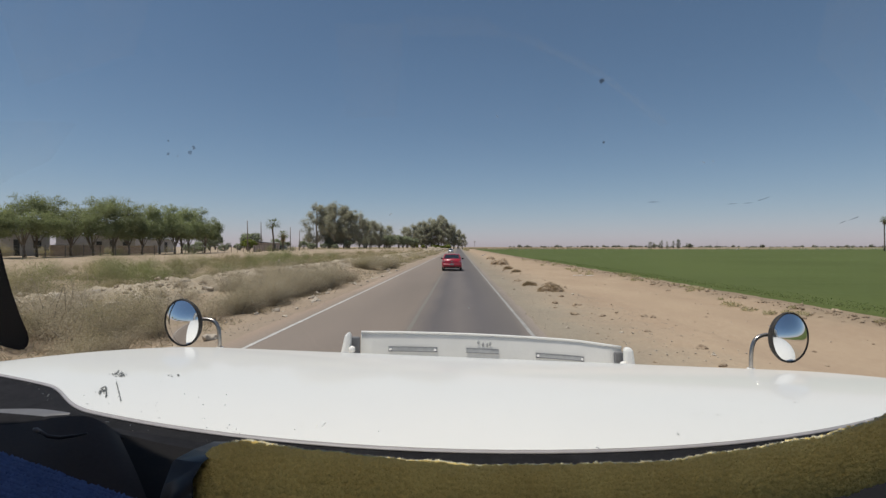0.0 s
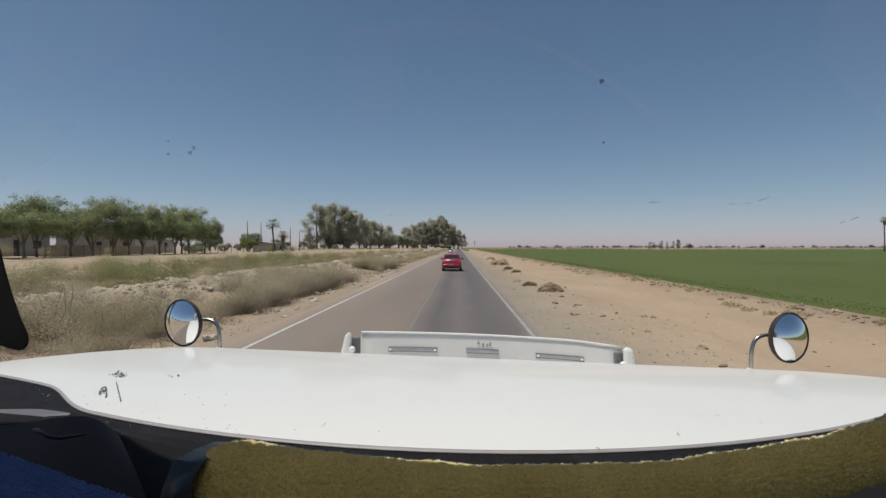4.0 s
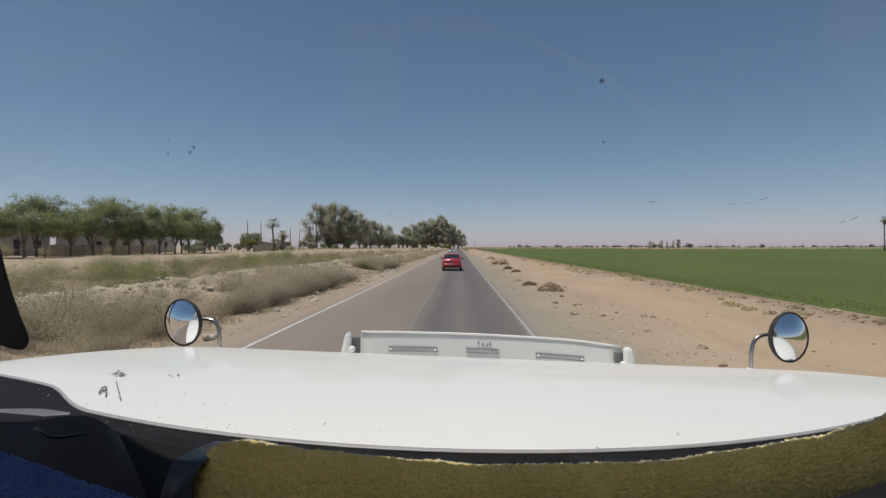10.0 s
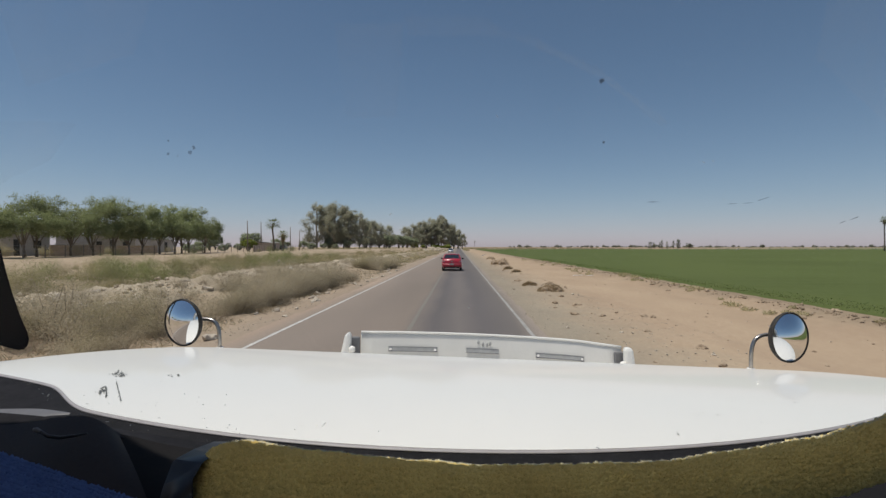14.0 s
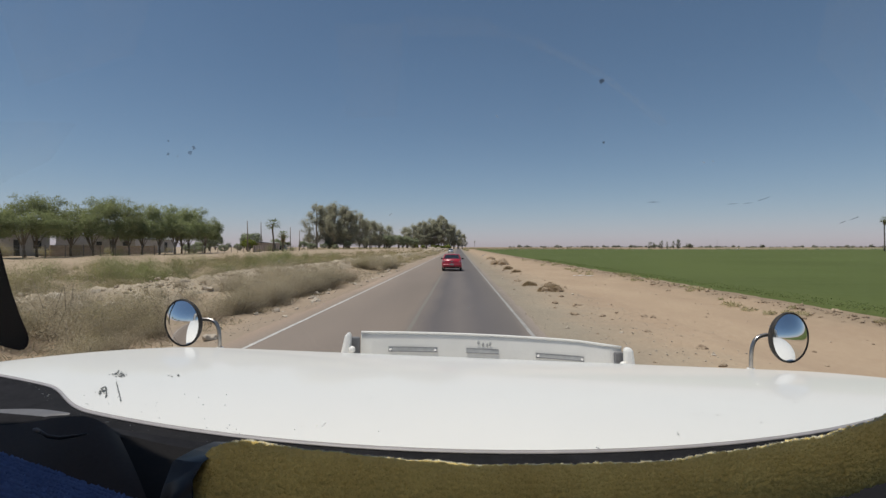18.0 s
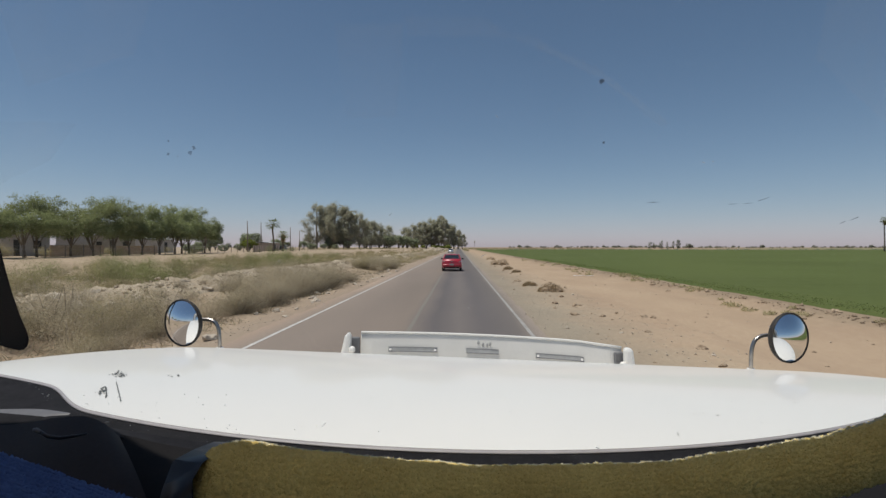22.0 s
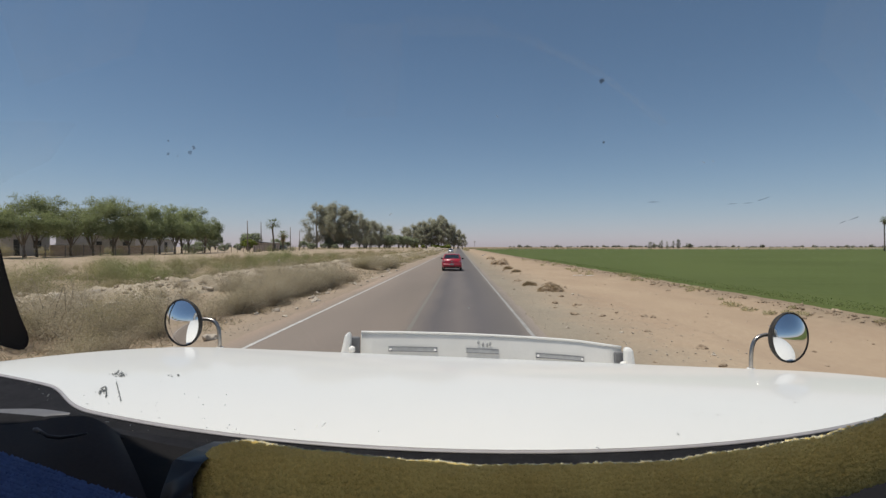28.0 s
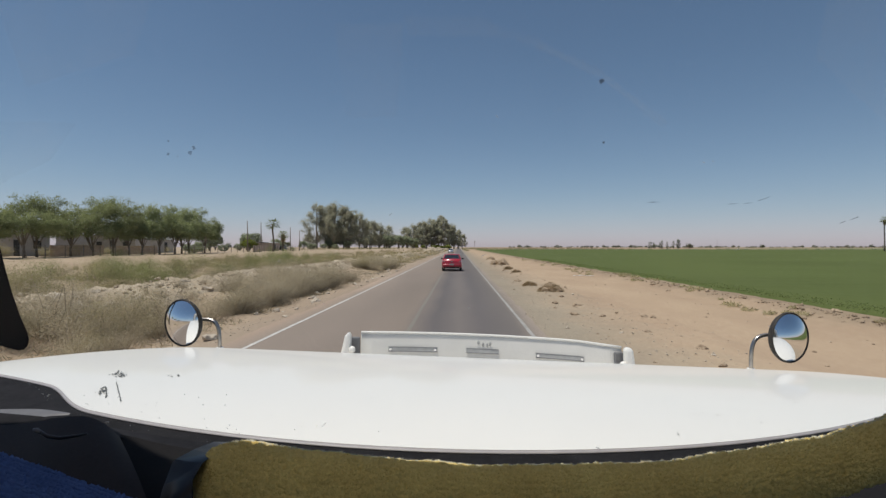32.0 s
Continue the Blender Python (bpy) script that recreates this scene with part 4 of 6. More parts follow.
cover = thing("dashboard_cover", "olive-brown plush fleece cover draped over the dashboard", "dashboard cover", at=(0, 0, 0))
bm = bmesh.new()
surface(bm, lambda x, k: plush_pt(x, k)[0], [-0.2697 + 0.0021 * i for i in range(490)], [i / 100 for i in range(101)])
part("fleece", bm, M["plush"], cover, soft=True)
nr = np.random.default_rng(3)
n = 150000
pile, fringe = [], []
for x, k, r1, r2, r3, ln in zip(nr.uniform(-0.2695, 0.75, n), nr.uniform(0.05, 0.84, n), nr.normal(size=n), nr.normal(size=n), nr.random(n), nr.random(n)):
    p, out, tuft = plush_pt(x, k)
    if tuft < -0.22:
        continue
    across = Vector((1, 0, 0))
    up = out.cross(across)
    # tufts along the far rim get the lit-looking pale colour
    rim = 0.70 < k < 0.80 and ln > 0.5
    tip = p + out * (0.0011 + 0.0008 * ln + 0.0007 * tuft + (0.0005 if rim else 0)) + across * 0.0009 * r1 + up * 0.0009 * r2
    a = 3.14 * r3
    w = 0.0006 if rim else 0.0016
    d = (across * math.cos(a) + up * math.sin(a)) * w
    e = (up * math.cos(a) - across * math.sin(a)) * w
    (fringe if rim else pile).extend([p + d, p - d, p + e, p - e, tip])


def tuft_mesh(name, pts):
    q_ = np.arange(len(pts) // 5)[:, None] * 5
    return raw_mesh(name, np.array([tuple(p) for p in pts]), None, np.concatenate([q_ + np.array(t_) for t_ in ((0, 2, 4), (2, 1, 4), (1, 3, 4), (3, 0, 4))]))


tagged(part("plush_nap", tuft_mesh("plush_nap", pile), M["plush"], cover, "short soft olive pile"), kind="stuff")
tagged(part("fringe", tuft_mesh("fringe", fringe), M["fringe"], cover, "pale fuzz along the rim, sunlit look put into its colour"), kind="stuff")

# blue terry towel at the driver's side
towel = thing("towel", "blue terry towel lying on the dashboard", "towel")


def towel_pt(x, k):
    return Vector((x, 0.25 + 0.13 * k, 1.9615 - 0.0355 * (x + 0.40) / 0.1 - 0.02 * k - 0.03 * step01(0.85, 1, k) - 0.03 * step01(-0.235, -0.20, x) + 0.004 * noise.noise((x * 20, k * 4, 1))))


bm = bmesh.new()
thick_surface(bm, towel_pt, [-0.62 + 0.02 * i for i in range(22)], [i / 12 for i in range(13)], (0, 0, -0.012))
part("cloth", bm, M["towel"], towel, soft=True)
n = 22000
pv = []
for x, k, r1, r2, ln in zip(nr.uniform(-0.62, -0.205, n), nr.random(n), nr.normal(size=n), nr.normal(size=n), nr.random(n)):
    k = (round(k * 26) + 0.14 * r2) / 26
    p = towel_pt(x, min(1, max(0, k)))
    tip = p + Vector((0.0008 * r1, 0.0008 * r2, 0.0010 + 0.0006 * ln))
    w = 0.0019
    pv += [p + Vector((w, 0, 0)), p + Vector((-w, 0, 0)), p + Vector((0, w, 0)), p + Vector((0, -w, 0)), tip]
tagged(part("terry_nap", tuft_mesh("terry_nap", pv), M["towel"], towel), kind="stuff")


# ---------------------------------------------------------------- the red car ahead
def build_saloon(name, label, paint):
    car = thing(name, label, "car")
    L, W = 4.45, 1.72
    # stations along the length: y from the rear, floor, belt height, half width at sill and belt
    st = [(0.0, 0.42, 0.74, 0.66, 0.66), (0.04, 0.34, 0.90, 0.76, 0.72), (0.18, 0.30, 1.03, 0.83, 0.76), (0.55, 0.26, 1.06, 0.86, 0.80), (1.2, 0.22, 0.98, 0.86, 0.84),
          (2.4, 0.22, 0.95, 0.86, 0.84), (3.2, 0.24, 0.93, 0.86, 0.82), (3.9, 0.28, 0.84, 0.84, 0.74), (4.3, 0.34, 0.72, 0.76, 0.62), (4.45, 0.42, 0.60, 0.62, 0.50)]
    b = bmesh.new()
    rings = []
    for y, z0, z1, w0, w1 in st:
        zm = z0 + (z1 - z0) * 0.55
        half = [(0, z0), (w0 * 0.9, z0), (w0, z0 + 0.08), (max(w0, w1) + 0.01, zm), (w1, z1 - 0.06), (w1 - 0.07, z1), (0, z1 + 0.02)]
        ring = half + [(-x, z) for x, z in half[-2:0:-1]]
        rings.append([b.verts.new((x, y, z)) for x, z in ring])
    m = len(rings[0])
    for r0, r1 in zip(rings, rings[1:]):
        for k in range(m):
            b.faces.new((r0[k], r0[(k + 1) % m], r1[(k + 1) % m], r1[k]))
    b.faces.new(rings[0][::-1])
    b.faces.new(rings[-1])
    part("body", b, paint, car, soft=True)
    # glasshouse and roof
    b = bmesh.new()
    low = [b.verts.new((s * w, y, 0.96)) for y, z, w in ((0.42, 0, 0.74), (1.08, 0, 0.80), (2.4, 0, 0.81), (3.25, 0, 0.78)) for s in (-1, 1)]
    top = [b.verts.new((s * w, y, z)) for y, z, w in ((0.44, 1.06, 0.70), (1.08, 1.43, 0.57), (2.35, 1.43, 0.58), (3.2, 0.98, 0.72)) for s in (-1, 1)]
    for k in range(0, 6, 2):
        b.faces.new((low[k], low[k + 2], top[k + 2], top[k]))
        b.faces.new((low[k + 1], top[k + 1], top[k + 3], low[k + 3]))
        b.faces.new((top[k], top[k + 2], top[k + 3], top[k + 1]))
    b.faces.new((low[0], top[0], top[1], low[1]))
    b.faces.new((low[6], low[7], top[7], top[6]))
    part("windows", b, M["dark_glass"], car, "dark tinted windows")
    b = bmesh.new()
    thick_surface(b, lambda x, y: (x * 0.60, y, 1.445 + 0.03 * (1 - x * x) - 0.05 * step01(1.3, 1.0, y) - 0.04 * step01(2.2, 2.5, y)), [-1, -0.8, -0.4, 0, 0.4, 0.8, 1], [1.0, 1.15, 1.5, 2.0, 2.3, 2.45], (0, 0, -0.03))
    part("roof", b, paint, car, soft=True)
    for s in (-1, 1):
        for pts in ([(s * 0.735, 0.44, 1.03), (s * 0.585, 1.05, 1.43)], [(s * 0.60, 2.42, 1.42), (s * 0.77, 3.2, 0.97)], [(s * 0.815, 1.75, 0.95), (s * 0.60, 1.75, 1.43)]):
            b = bmesh.new()
            tube(b, pts, 0.035, 6)
            part("pillar", b, paint, car)
        b = bmesh.new()
        box(b, (s * 0.655, 0.09, 0.84), (0.22, 0.12, 0.17), 0.03)
        tl = part("tail_light", b, M["red_lens"], car, "red tail light with a clear band")
        b = bmesh.new()
        box(b, (s * 0.67, 0.028, 0.835), (0.15, 0.02, 0.05), 0.008)
        part("clear_band", b, M["clear_lens"], tl)
        b = bmesh.new()
        box(b, (s * 0.95, 2.85, 1.02), (0.18, 0.09, 0.13), 0.03)
        part("door_mirror", b, M["black"], car)
        b = bmesh.new()
        box(b, (s * 0.60, 4.30, 0.66), (0.26, 0.12, 0.12), 0.03)
        part("headlight", b, M["clear_lens"], car)
        for y in (0.85, 3.5):
            wheel(car, s * 0.76, y, 0.315, 0.2)
    b = bmesh.new()
    box(b, (0, -0.01, 0.50), (1.58, 0.14, 0.24), 0.05)
    part("rear_bumper", b, paint, car, soft=True)
    b = bmesh.new()
    box(b, (0, 0.03, 0.33), (1.3, 0.12, 0.16), 0.03)
    part("rear_skirt", b, M["black"], car)
    b = bmesh.new()
    box(b, (0, -0.085, 0.585), (0.36, 0.012, 0.15), 0.003)
    plate = part("number_plate", b, M["house_white"], car, "white plate with a plain grey bar")
    b = bmesh.new()
    box(b, (0, -0.094, 0.58), (0.26, 0.004, 0.05))
    part("bar", b, M["slot"], plate)
    b = bmesh.new()
    box(b, (0, 0.0, 0.83), (0.16, 0.02, 0.06), 0.012)
    part("badge", b, M["chrome"], car)
    b = bmesh.new()
    box(b, (0, 0.035, 0.90), (0.5, 0.03, 0.03), 0.008)
    part("trunk_strip", b, paint, car)
    return car


red_car = build_saloon("red_car", "small red four-door saloon ahead in the lane", M["red_paint"])
red_car.matrix_basis = pose(-0.6, 42.0, 0.0)
silver_car = build_saloon("silver_car", "silver saloon coming the other way far ahead", M["silver_paint"])
silver_car.matrix_basis = pose(-2.8, 175.0, 0.0, 0, 0, 180)


# ---------------------------------------------------------------- trees
def limb_paths(rng, base_h, height, spread, count, lean=0.0):
    """Limbs that fork from the trunk's top."""
    out = []
    for k in range(count):
        a = k * 2.4 + rng.random() * 1.2
        r = spread * (0.45 + 0.5 * rng.random())
        h = base_h + (height - base_h) * (0.45 + 0.4 * rng.random())
        p0 = Vector((0, 0, base_h * (0.75 + 0.25 * rng.random())))
        p3 = Vector((r * math.cos(a), r * math.sin(a), h))
        mid = p0.lerp(p3, 0.5) + Vector((rng.uniform(-0.2, 0.2), rng.uniform(-0.2, 0.2), 0.15)) * spread * 0.4
        out.append([p0, p0.lerp(mid, 0.6), mid, mid.lerp(p3, 0.6), p3])
    return out


def build_tree(seed, height, spread, trunk_h, radius, mats, name, label, category, group, leaves=5200, leaf=0.17, shape="dome", stems=1, clump=0.55):
    rng, nr = random.Random(seed), np.random.default_rng(seed)
    t = thing(name, label, category, group)
    b = bmesh.new()
    for s in range(stems):
        off = Vector((rng.uniform(-0.6, 0.6), rng.uniform(-0.6, 0.6), 0)) * (stems > 1) * radius * 5
        lean = Vector((rng.uniform(-1, 1), rng.uniform(-1, 1), 0)) * 0.06 * height
        top = height * (0.9 if shape == "tall" else 0.62)
        pts = [off + lean * (i / 5) ** 1.5 + Vector((rng.uniform(-1, 1) * radius * 0.6, rng.uniform(-1, 1) * radius * 0.6, top * i / 5 - (0.15 if i == 0 else 0))) for i in range(6)]
        tube(b, pts, [radius * (1.25 if i == 0 else 1 - 0.14 * i) for i in range(6)], 8)
        for path in limb_paths(rng, trunk_h, height * 0.95, spread * (0.6 if shape == "dome" else 0.9), 7 if stems == 1 else 4):
            path = [p + off + lean * 0.4 for p in path]
            tube(b, path, [radius * q for q in (0.45, 0.38, 0.28, 0.18, 0.07)], 5, False)
    part("trunk", b, M[mats[0]], t, soft=True)
    crown_h = height - trunk_h
    count = leaves // 40

    def lobed(r_, n_):
        """Clump centres gathered round irregular lobes of the crown."""
        m_ = 24 if shape == "dome" else 40
        a = r_.random(m_) * 2 * math.pi
        if shape == "dome":
            el = np.arcsin(np.clip(-0.55 + 1.5 * r_.random(m_), -1, 1))
            reach = 0.45 + 0.35 * r_.random(m_)
            c = np.stack([spread * reach * np.cos(a) * np.cos(el), spread * reach * np.sin(a) * np.cos(el), trunk_h + crown_h * (0.44 + 0.5 * reach * np.sin(el))], axis=1)
            size = spread * (0.20 + 0.16 * r_.random(m_))
            squash = np.array([1, 1, 0.85])
        else:
            h = 0.02 + 0.94 * r_.random(m_)
            wid = spread * (0.25 + 0.55 * np.sin(np.clip(h * 0.95 + 0.12, 0, 1) * math.pi)) * (0.45 + 0.6 * r_.random(m_))
            c = np.stack([wid * np.cos(a), wid * np.sin(a), trunk_h + h * crown_h * 0.93], axis=1)
            size = spread * (0.12 + 0.15 * r_.random(m_))
            squash = np.array([1, 1, 1.25])
        pick = r_.integers(0, m_, n_)
        d = r_.normal(size=(n_, 3))
        d /= np.linalg.norm(d, axis=1)[:, None]
        return c[pick] + d * squash * (size[pick] * r_.random(n_) ** 0.4)[:, None], c[pick]

    middle = np.array([0, 0, trunk_h + 0.42 * crown_h])
    spot, lobe = lobed(nr, count)
    reach = clump * spread * (0.22 if shape == "dome" else 0.28) * (0.6 + 0.8 * nr.random(count))
    pts = np.repeat(spot, 40, axis=0) + nr.normal(size=(count * 40, 3)) * np.repeat(reach, 40)[:, None] * np.array([0.55, 0.55, 0.42])
    out = 0.9 * unit(pts - np.repeat(lobe, 40, axis=0)) + 0.6 * unit((pts - middle) / np.array([spread, spread, crown_h * 0.5])) + np.array([0, 0, 0.5])
    part("crown", leaf_mesh("crown", pts, leaf, nr, 0.6, outward=out, soft=0.8 if shape == "dome" else 0.6), M[mats[1]], t)
    return t


def build_palm(seed, height, fan=1.5, name="palm_tree", label="tall fan palm with a ragged green crown", skirt=True):
    rng, nr = random.Random(seed), np.random.default_rng(seed)
    t = thing(name, label, "palm tree")
    b = bmesh.new()
    tube(b, [(0.12 * math.sin(i * 0.9 + seed), 0.1 * math.cos(i * 0.7 + seed), height * i / 7 - (0.2 if i == 0 else 0)) for i in range(8)], [0.30, 0.24, 0.22, 0.2, 0.2, 0.19, 0.2, 0.22], 9)
    part("trunk", b, M["palm_bark"], t, soft=True)
    b = bmesh.new()
    for k in range(24):
        a, up = k * 2.4, 1.2 - 1.6 * (k / 23)
        d = Vector((math.cos(a) * math.cos(up), math.sin(a) * math.cos(up), math.sin(up)))
        side = Vector((-math.sin(a), math.cos(a), 0))
        o = Vector((0, 0, height))
        ln = fan * rng.uniform(0.85, 1.15)
        hub = o + d * ln * 0.5
        tube(b, [o, hub], [0.03, 0.015], 4, False)
        for j in range(-5, 6):
            w = j / 5
            tip = hub + (d * math.cos(w * 1.2) + side * math.sin(w * 1.2)) * ln * 0.62 + Vector((0, 0, -0.16 * ln * (1 + rng.random())))
            m0 = hub + (tip - hub) * 0.5 + Vector((0, 0, 0.05 * ln))
            n0 = (tip - hub).cross(Vector((0, 0, 1))).normalized() * 0.032 * fan
            vs = [b.verts.new(p) for p in (hub, m0 + n0, tip, m0 - n0)]
            b.faces.new(vs)
    part("fronds", b, M["leaf_palm"], t)
    if skirt:
        c = nr.normal(size=(500, 3)) * np.array([0.22, 0.22, 0.5]) + np.array([0, 0, height - 0.9])
        v, q = leaf_arrays(c, 0.7, nr, 0.15, 0.8)
        part("dead_frond_skirt", raw_mesh("dead_frond_skirt", v, q), M["straw"], t)
    return t


def place(ob, spots):
    """Sets a thing at the first spot (x, y, z, turn, size) and copies of it at the others."""
    def at(s):
        return Matrix.LocRotScale((s[0], s[1], s[2]), Euler((0, 0, s[3])), (s[4],) * 3)
    for s in spots[1:]:
        o = copy_thing(ob, Matrix.LocRotScale((s[0], s[1], s[2]), Euler((0, 0, s[3])), None))
        o.scale = (s[4],) * 3
    ob.matrix_basis = at(spots[0])


ROW = [build_tree(40 + k, h, w, 1.15, 0.12, ("bark", "leaf_row"), "mesquite_tree", "dense green mesquite tree with a short bare trunk", "tree", "tree row", leaves=17000, leaf=0.13, clump=0.5) for k, (h, w) in enumerate(((6.0, 3.5), (7.0, 3.8), (5.6, 3.2)))]
rows = [[], [], []]
spots = [(46.6, 1.02), (49.6, 1.0), (52.6, 0.98), (56.2, 1.0), (59.6, 1.12), (62.6, 1.02), (65.6, 1.04), (68.8, 1.1), (72.0, 1.1), (75.2, 1.15), (78.4, 1.16), (82.0, 1.12)]
spots += [(42.5, 1.0), (38.5, 0.9), (34.0, 1.05), (29.0, 0.9), (20.0, 1.0), (8.0, 1.0), (-6.0, 1.05), (-22.0, 0.9), (-40.0, 1.1), (-62.0, 1.0)]
rr = random.Random(2)
for k, (y, s) in enumerate(spots):
    x = -43.0 + rr.uniform(-0.8, 0.8)
    rows[(1 if k == 3 else k % 3)].append((x, y, ground_z(x, y) - 0.05, rr.random() * 6.3, s))
for ob, sp in zip(ROW, rows):
    place(ob, sp)

EUC = [build_tree(60 + k, h, w, th, 0.38, ("pale_bark", "leaf_euc"), "eucalyptus_tree", "tall eucalyptus with peeling pale trunk and drooping leaves", "tree", "eucalyptus grove",
                  leaves=22000, leaf=0.36, shape="tall", stems=2, clump=0.40) for k, (h, w, th) in enumerate(((24.0, 9.5, 3.0), (22.0, 8.6, 3.5), (26.0, 6.4, 2.5)))]
ge = [[], [], []]
# near grove beside the road ahead, then the far grove that the road runs up to
for x, y, k, s in ((-84, 290, 0, 1.16), (-79, 296, 1, 1.18), (-74, 288, 0, 1.18), (-69, 298, 1, 1.23), (-66, 292, 2, 0.99), (-62, 303, 0, 0.97), (-60, 310, 1, 0.92), (-57, 318, 1, 0.87),
                   (-54, 330, 1, 0.83), (-50, 350, 0, 0.73), (-46, 430, 1, 0.90), (-42, 452, 0, 0.96), (-39, 470, 1, 0.96), (-36, 480, 0, 1.14), (-31, 474, 1, 1.20), (-27, 486, 0, 1.27), (-23, 478, 1, 1.20), (-18, 482, 2, 1.39), (-14, 474, 2, 1.22), (-10, 486, 1, 1.14), (-5, 490, 0, 1.01), (-1, 500, 1, 0.89), (4, 520, 1, 0.72)):
    ge[k].append((x, y, 0.2, rr.random() * 6.3, s))
for ob, sp in zip(EUC, ge):
    place(ob, sp)

MID = build_tree(71, 8.0, 4.4, 0.2, 0.25, ("bark", "far_green"), "roadside_tree", "broad dusty green tree with a low crown", "tree", "mid-distance trees", leaves=5600, leaf=0.36)
place(MID, [(x, y, 0.2, rr.random() * 6.3, s) for x, y, s in ((-62, 330, 1.5), (-56, 345, 1.6), (-50, 340, 1.45), (-52, 372, 1.7), (-45, 365, 1.6), (-46, 400, 1.6), (-38, 410, 1.4), (-54, 352, 1.3), (-41, 388, 1.5), (-75, 270, 0.55), (-66, 262, 0.5),
      (-70, 155, 0.45), (-64, 170, 0.5), (-60, 150, 0.36), (-68, 185, 0.55), (-60, 200, 0.5), (-56, 140, 0.32), (-62, 128, 0.36), (-66, 118, 0.38), (-58, 108, 0.30), (-72, 135, 0.5), (-61, 97, 0.33), (-70, 230, 0.5))])
LIME = build_tree(72, 4.0, 2.8, 0.5, 0.14, ("bark", "leaf_lime"), "lime_green_bush", "rounded yellow-green bush beside the road", "bush", "", leaves=3600, leaf=0.3)
place(LIME, [(-38, 420, 0.1, 0.3, 1.3), (-31, 428, 0.1, 1.2, 1.0), (-51, 118, 1.0, 2.0, 0.8)] + [(rr.uniform(-24, -7), rr.uniform(432, 500), 0.0, rr.random() * 6, rr.uniform(0.7, 1.2)) for _ in range(14)])
# palms by the houses and beside the road far ahead
place(build_palm(81, 6.6, 2.0, skirt=False), [(-45, 118, 0.9, 0, 1.0)])
place(build_palm(82, 4.2, 1.7, label="short fan palm with drooping fronds"), [(-45.5, 126, 0.9, 0.6, 1.0)])
FARPALM = build_palm(83, 13.0, 2.0)
place(FARPALM, [(18.0, 560, 0, 0, 0.62), (189, 217, 0, 1.1, 1.0), (191.5, 222, 0, 2.2, 0.92), (187.5, 223, 0, 0.4, 1.06), (193, 215, 0, 3.4, 0.8)])
# poplars and clumps far over the field
POP = build_tree(91, 12.0, 2.3, 0.6, 0.2, ("bark", "far_green"), "poplar_tree", "slim dark poplar far over the field", "tree", "far poplars", leaves=2400, leaf=0.6, shape="tall", clump=0.5)
place(POP, [(x, y, 0, rr.random() * 6.3, s) for x, y, s in ((252, 660, 0.75), (256, 664, 0.8), (261, 668, 0.7), (266, 660, 0.72), (270, 664, 0.95), (276, 662, 0.8), (284, 661, 0.9), (290, 662, 1.1), (293, 664, 1.0))])
place(build_tree(92, 6.0, 4.4, 0.6, 0.25, ("bark", "leaf_hazy"), "far_tree", "low round tree far over the field", "tree", "far trees", leaves=1600, leaf=0.8),
      [(x, y, 0, rr.random() * 6.3, s) for x, y, s in [(304, 660, 1.2), (309, 664, 0.9), (264, 672, 1.0)] + [(rr.uniform(120, 1500), rr.uniform(1150, 1500), rr.uniform(0.35, 0.9) * (1.5 if rr.random() < 0.15 else 1)) for _ in range(240)] + [(rr.uniform(90, 1300), rr.uniform(800, 1200), rr.uniform(0.4, 1.1)) for _ in range(70)] + [(rr.uniform(-1400, -180), rr.uniform(500, 900), rr.uniform(0.7, 1.4)) for _ in range(36)]])


# ---------------------------------------------------------------- shrubs on the roadside
def build_shrub(seed, height, width, leaf_mat, name, label, group, leaves=1300, leaf=0.05, stems=16):
    rng, nr = random.Random(seed), np.random.default_rng(seed)
    t = thing(name, label, "shrub", group)
    b = bmesh.new()
    tips = []
    for k in range(stems):
        a, r = rng.random() * 6.3, width * 0.5 * rng.random() ** 0.5
        tip = Vector((r * math.cos(a), r * math.sin(a), height * (1.02 - 0.55 * (r / (width * 0.5)) ** 2) * rng.uniform(0.75, 1.08)))
        mid = tip * 0.5 + Vector((rng.uniform(-1, 1), rng.uniform(-1, 1), 0.4)) * 0.08 * width
        tube(b, [(tip.x * 0.1, tip.y * 0.1, -0.08), mid, tip], [0.008, 0.005, 0.003], 4, False)
        tips += [mid * 0.6 + tip * 0.4, tip, tip, mid]
    part("stems", b, M["twig"], t)
    c = np.array([tuple(p) for p in tips])
    per = leaves // len(tips)
    pts = np.repeat(c, per, axis=0) + nr.normal(size=(len(tips) * per, 3)) * np.array([0.13, 0.13, 0.10]) * width
    pts[:, 2] = np.abs(pts[:, 2])
    out = unit(pts - np.repeat(c * 0.8, per, axis=0)) + 1.0 * unit(pts - np.array([0, 0, 0.15 * height])) + np.array([0, 0, 0.45])
    part("foliage", leaf_mesh("foliage", pts, leaf, nr, 0.4, 0.35, outward=out), M[leaf_mat], t)
    return t


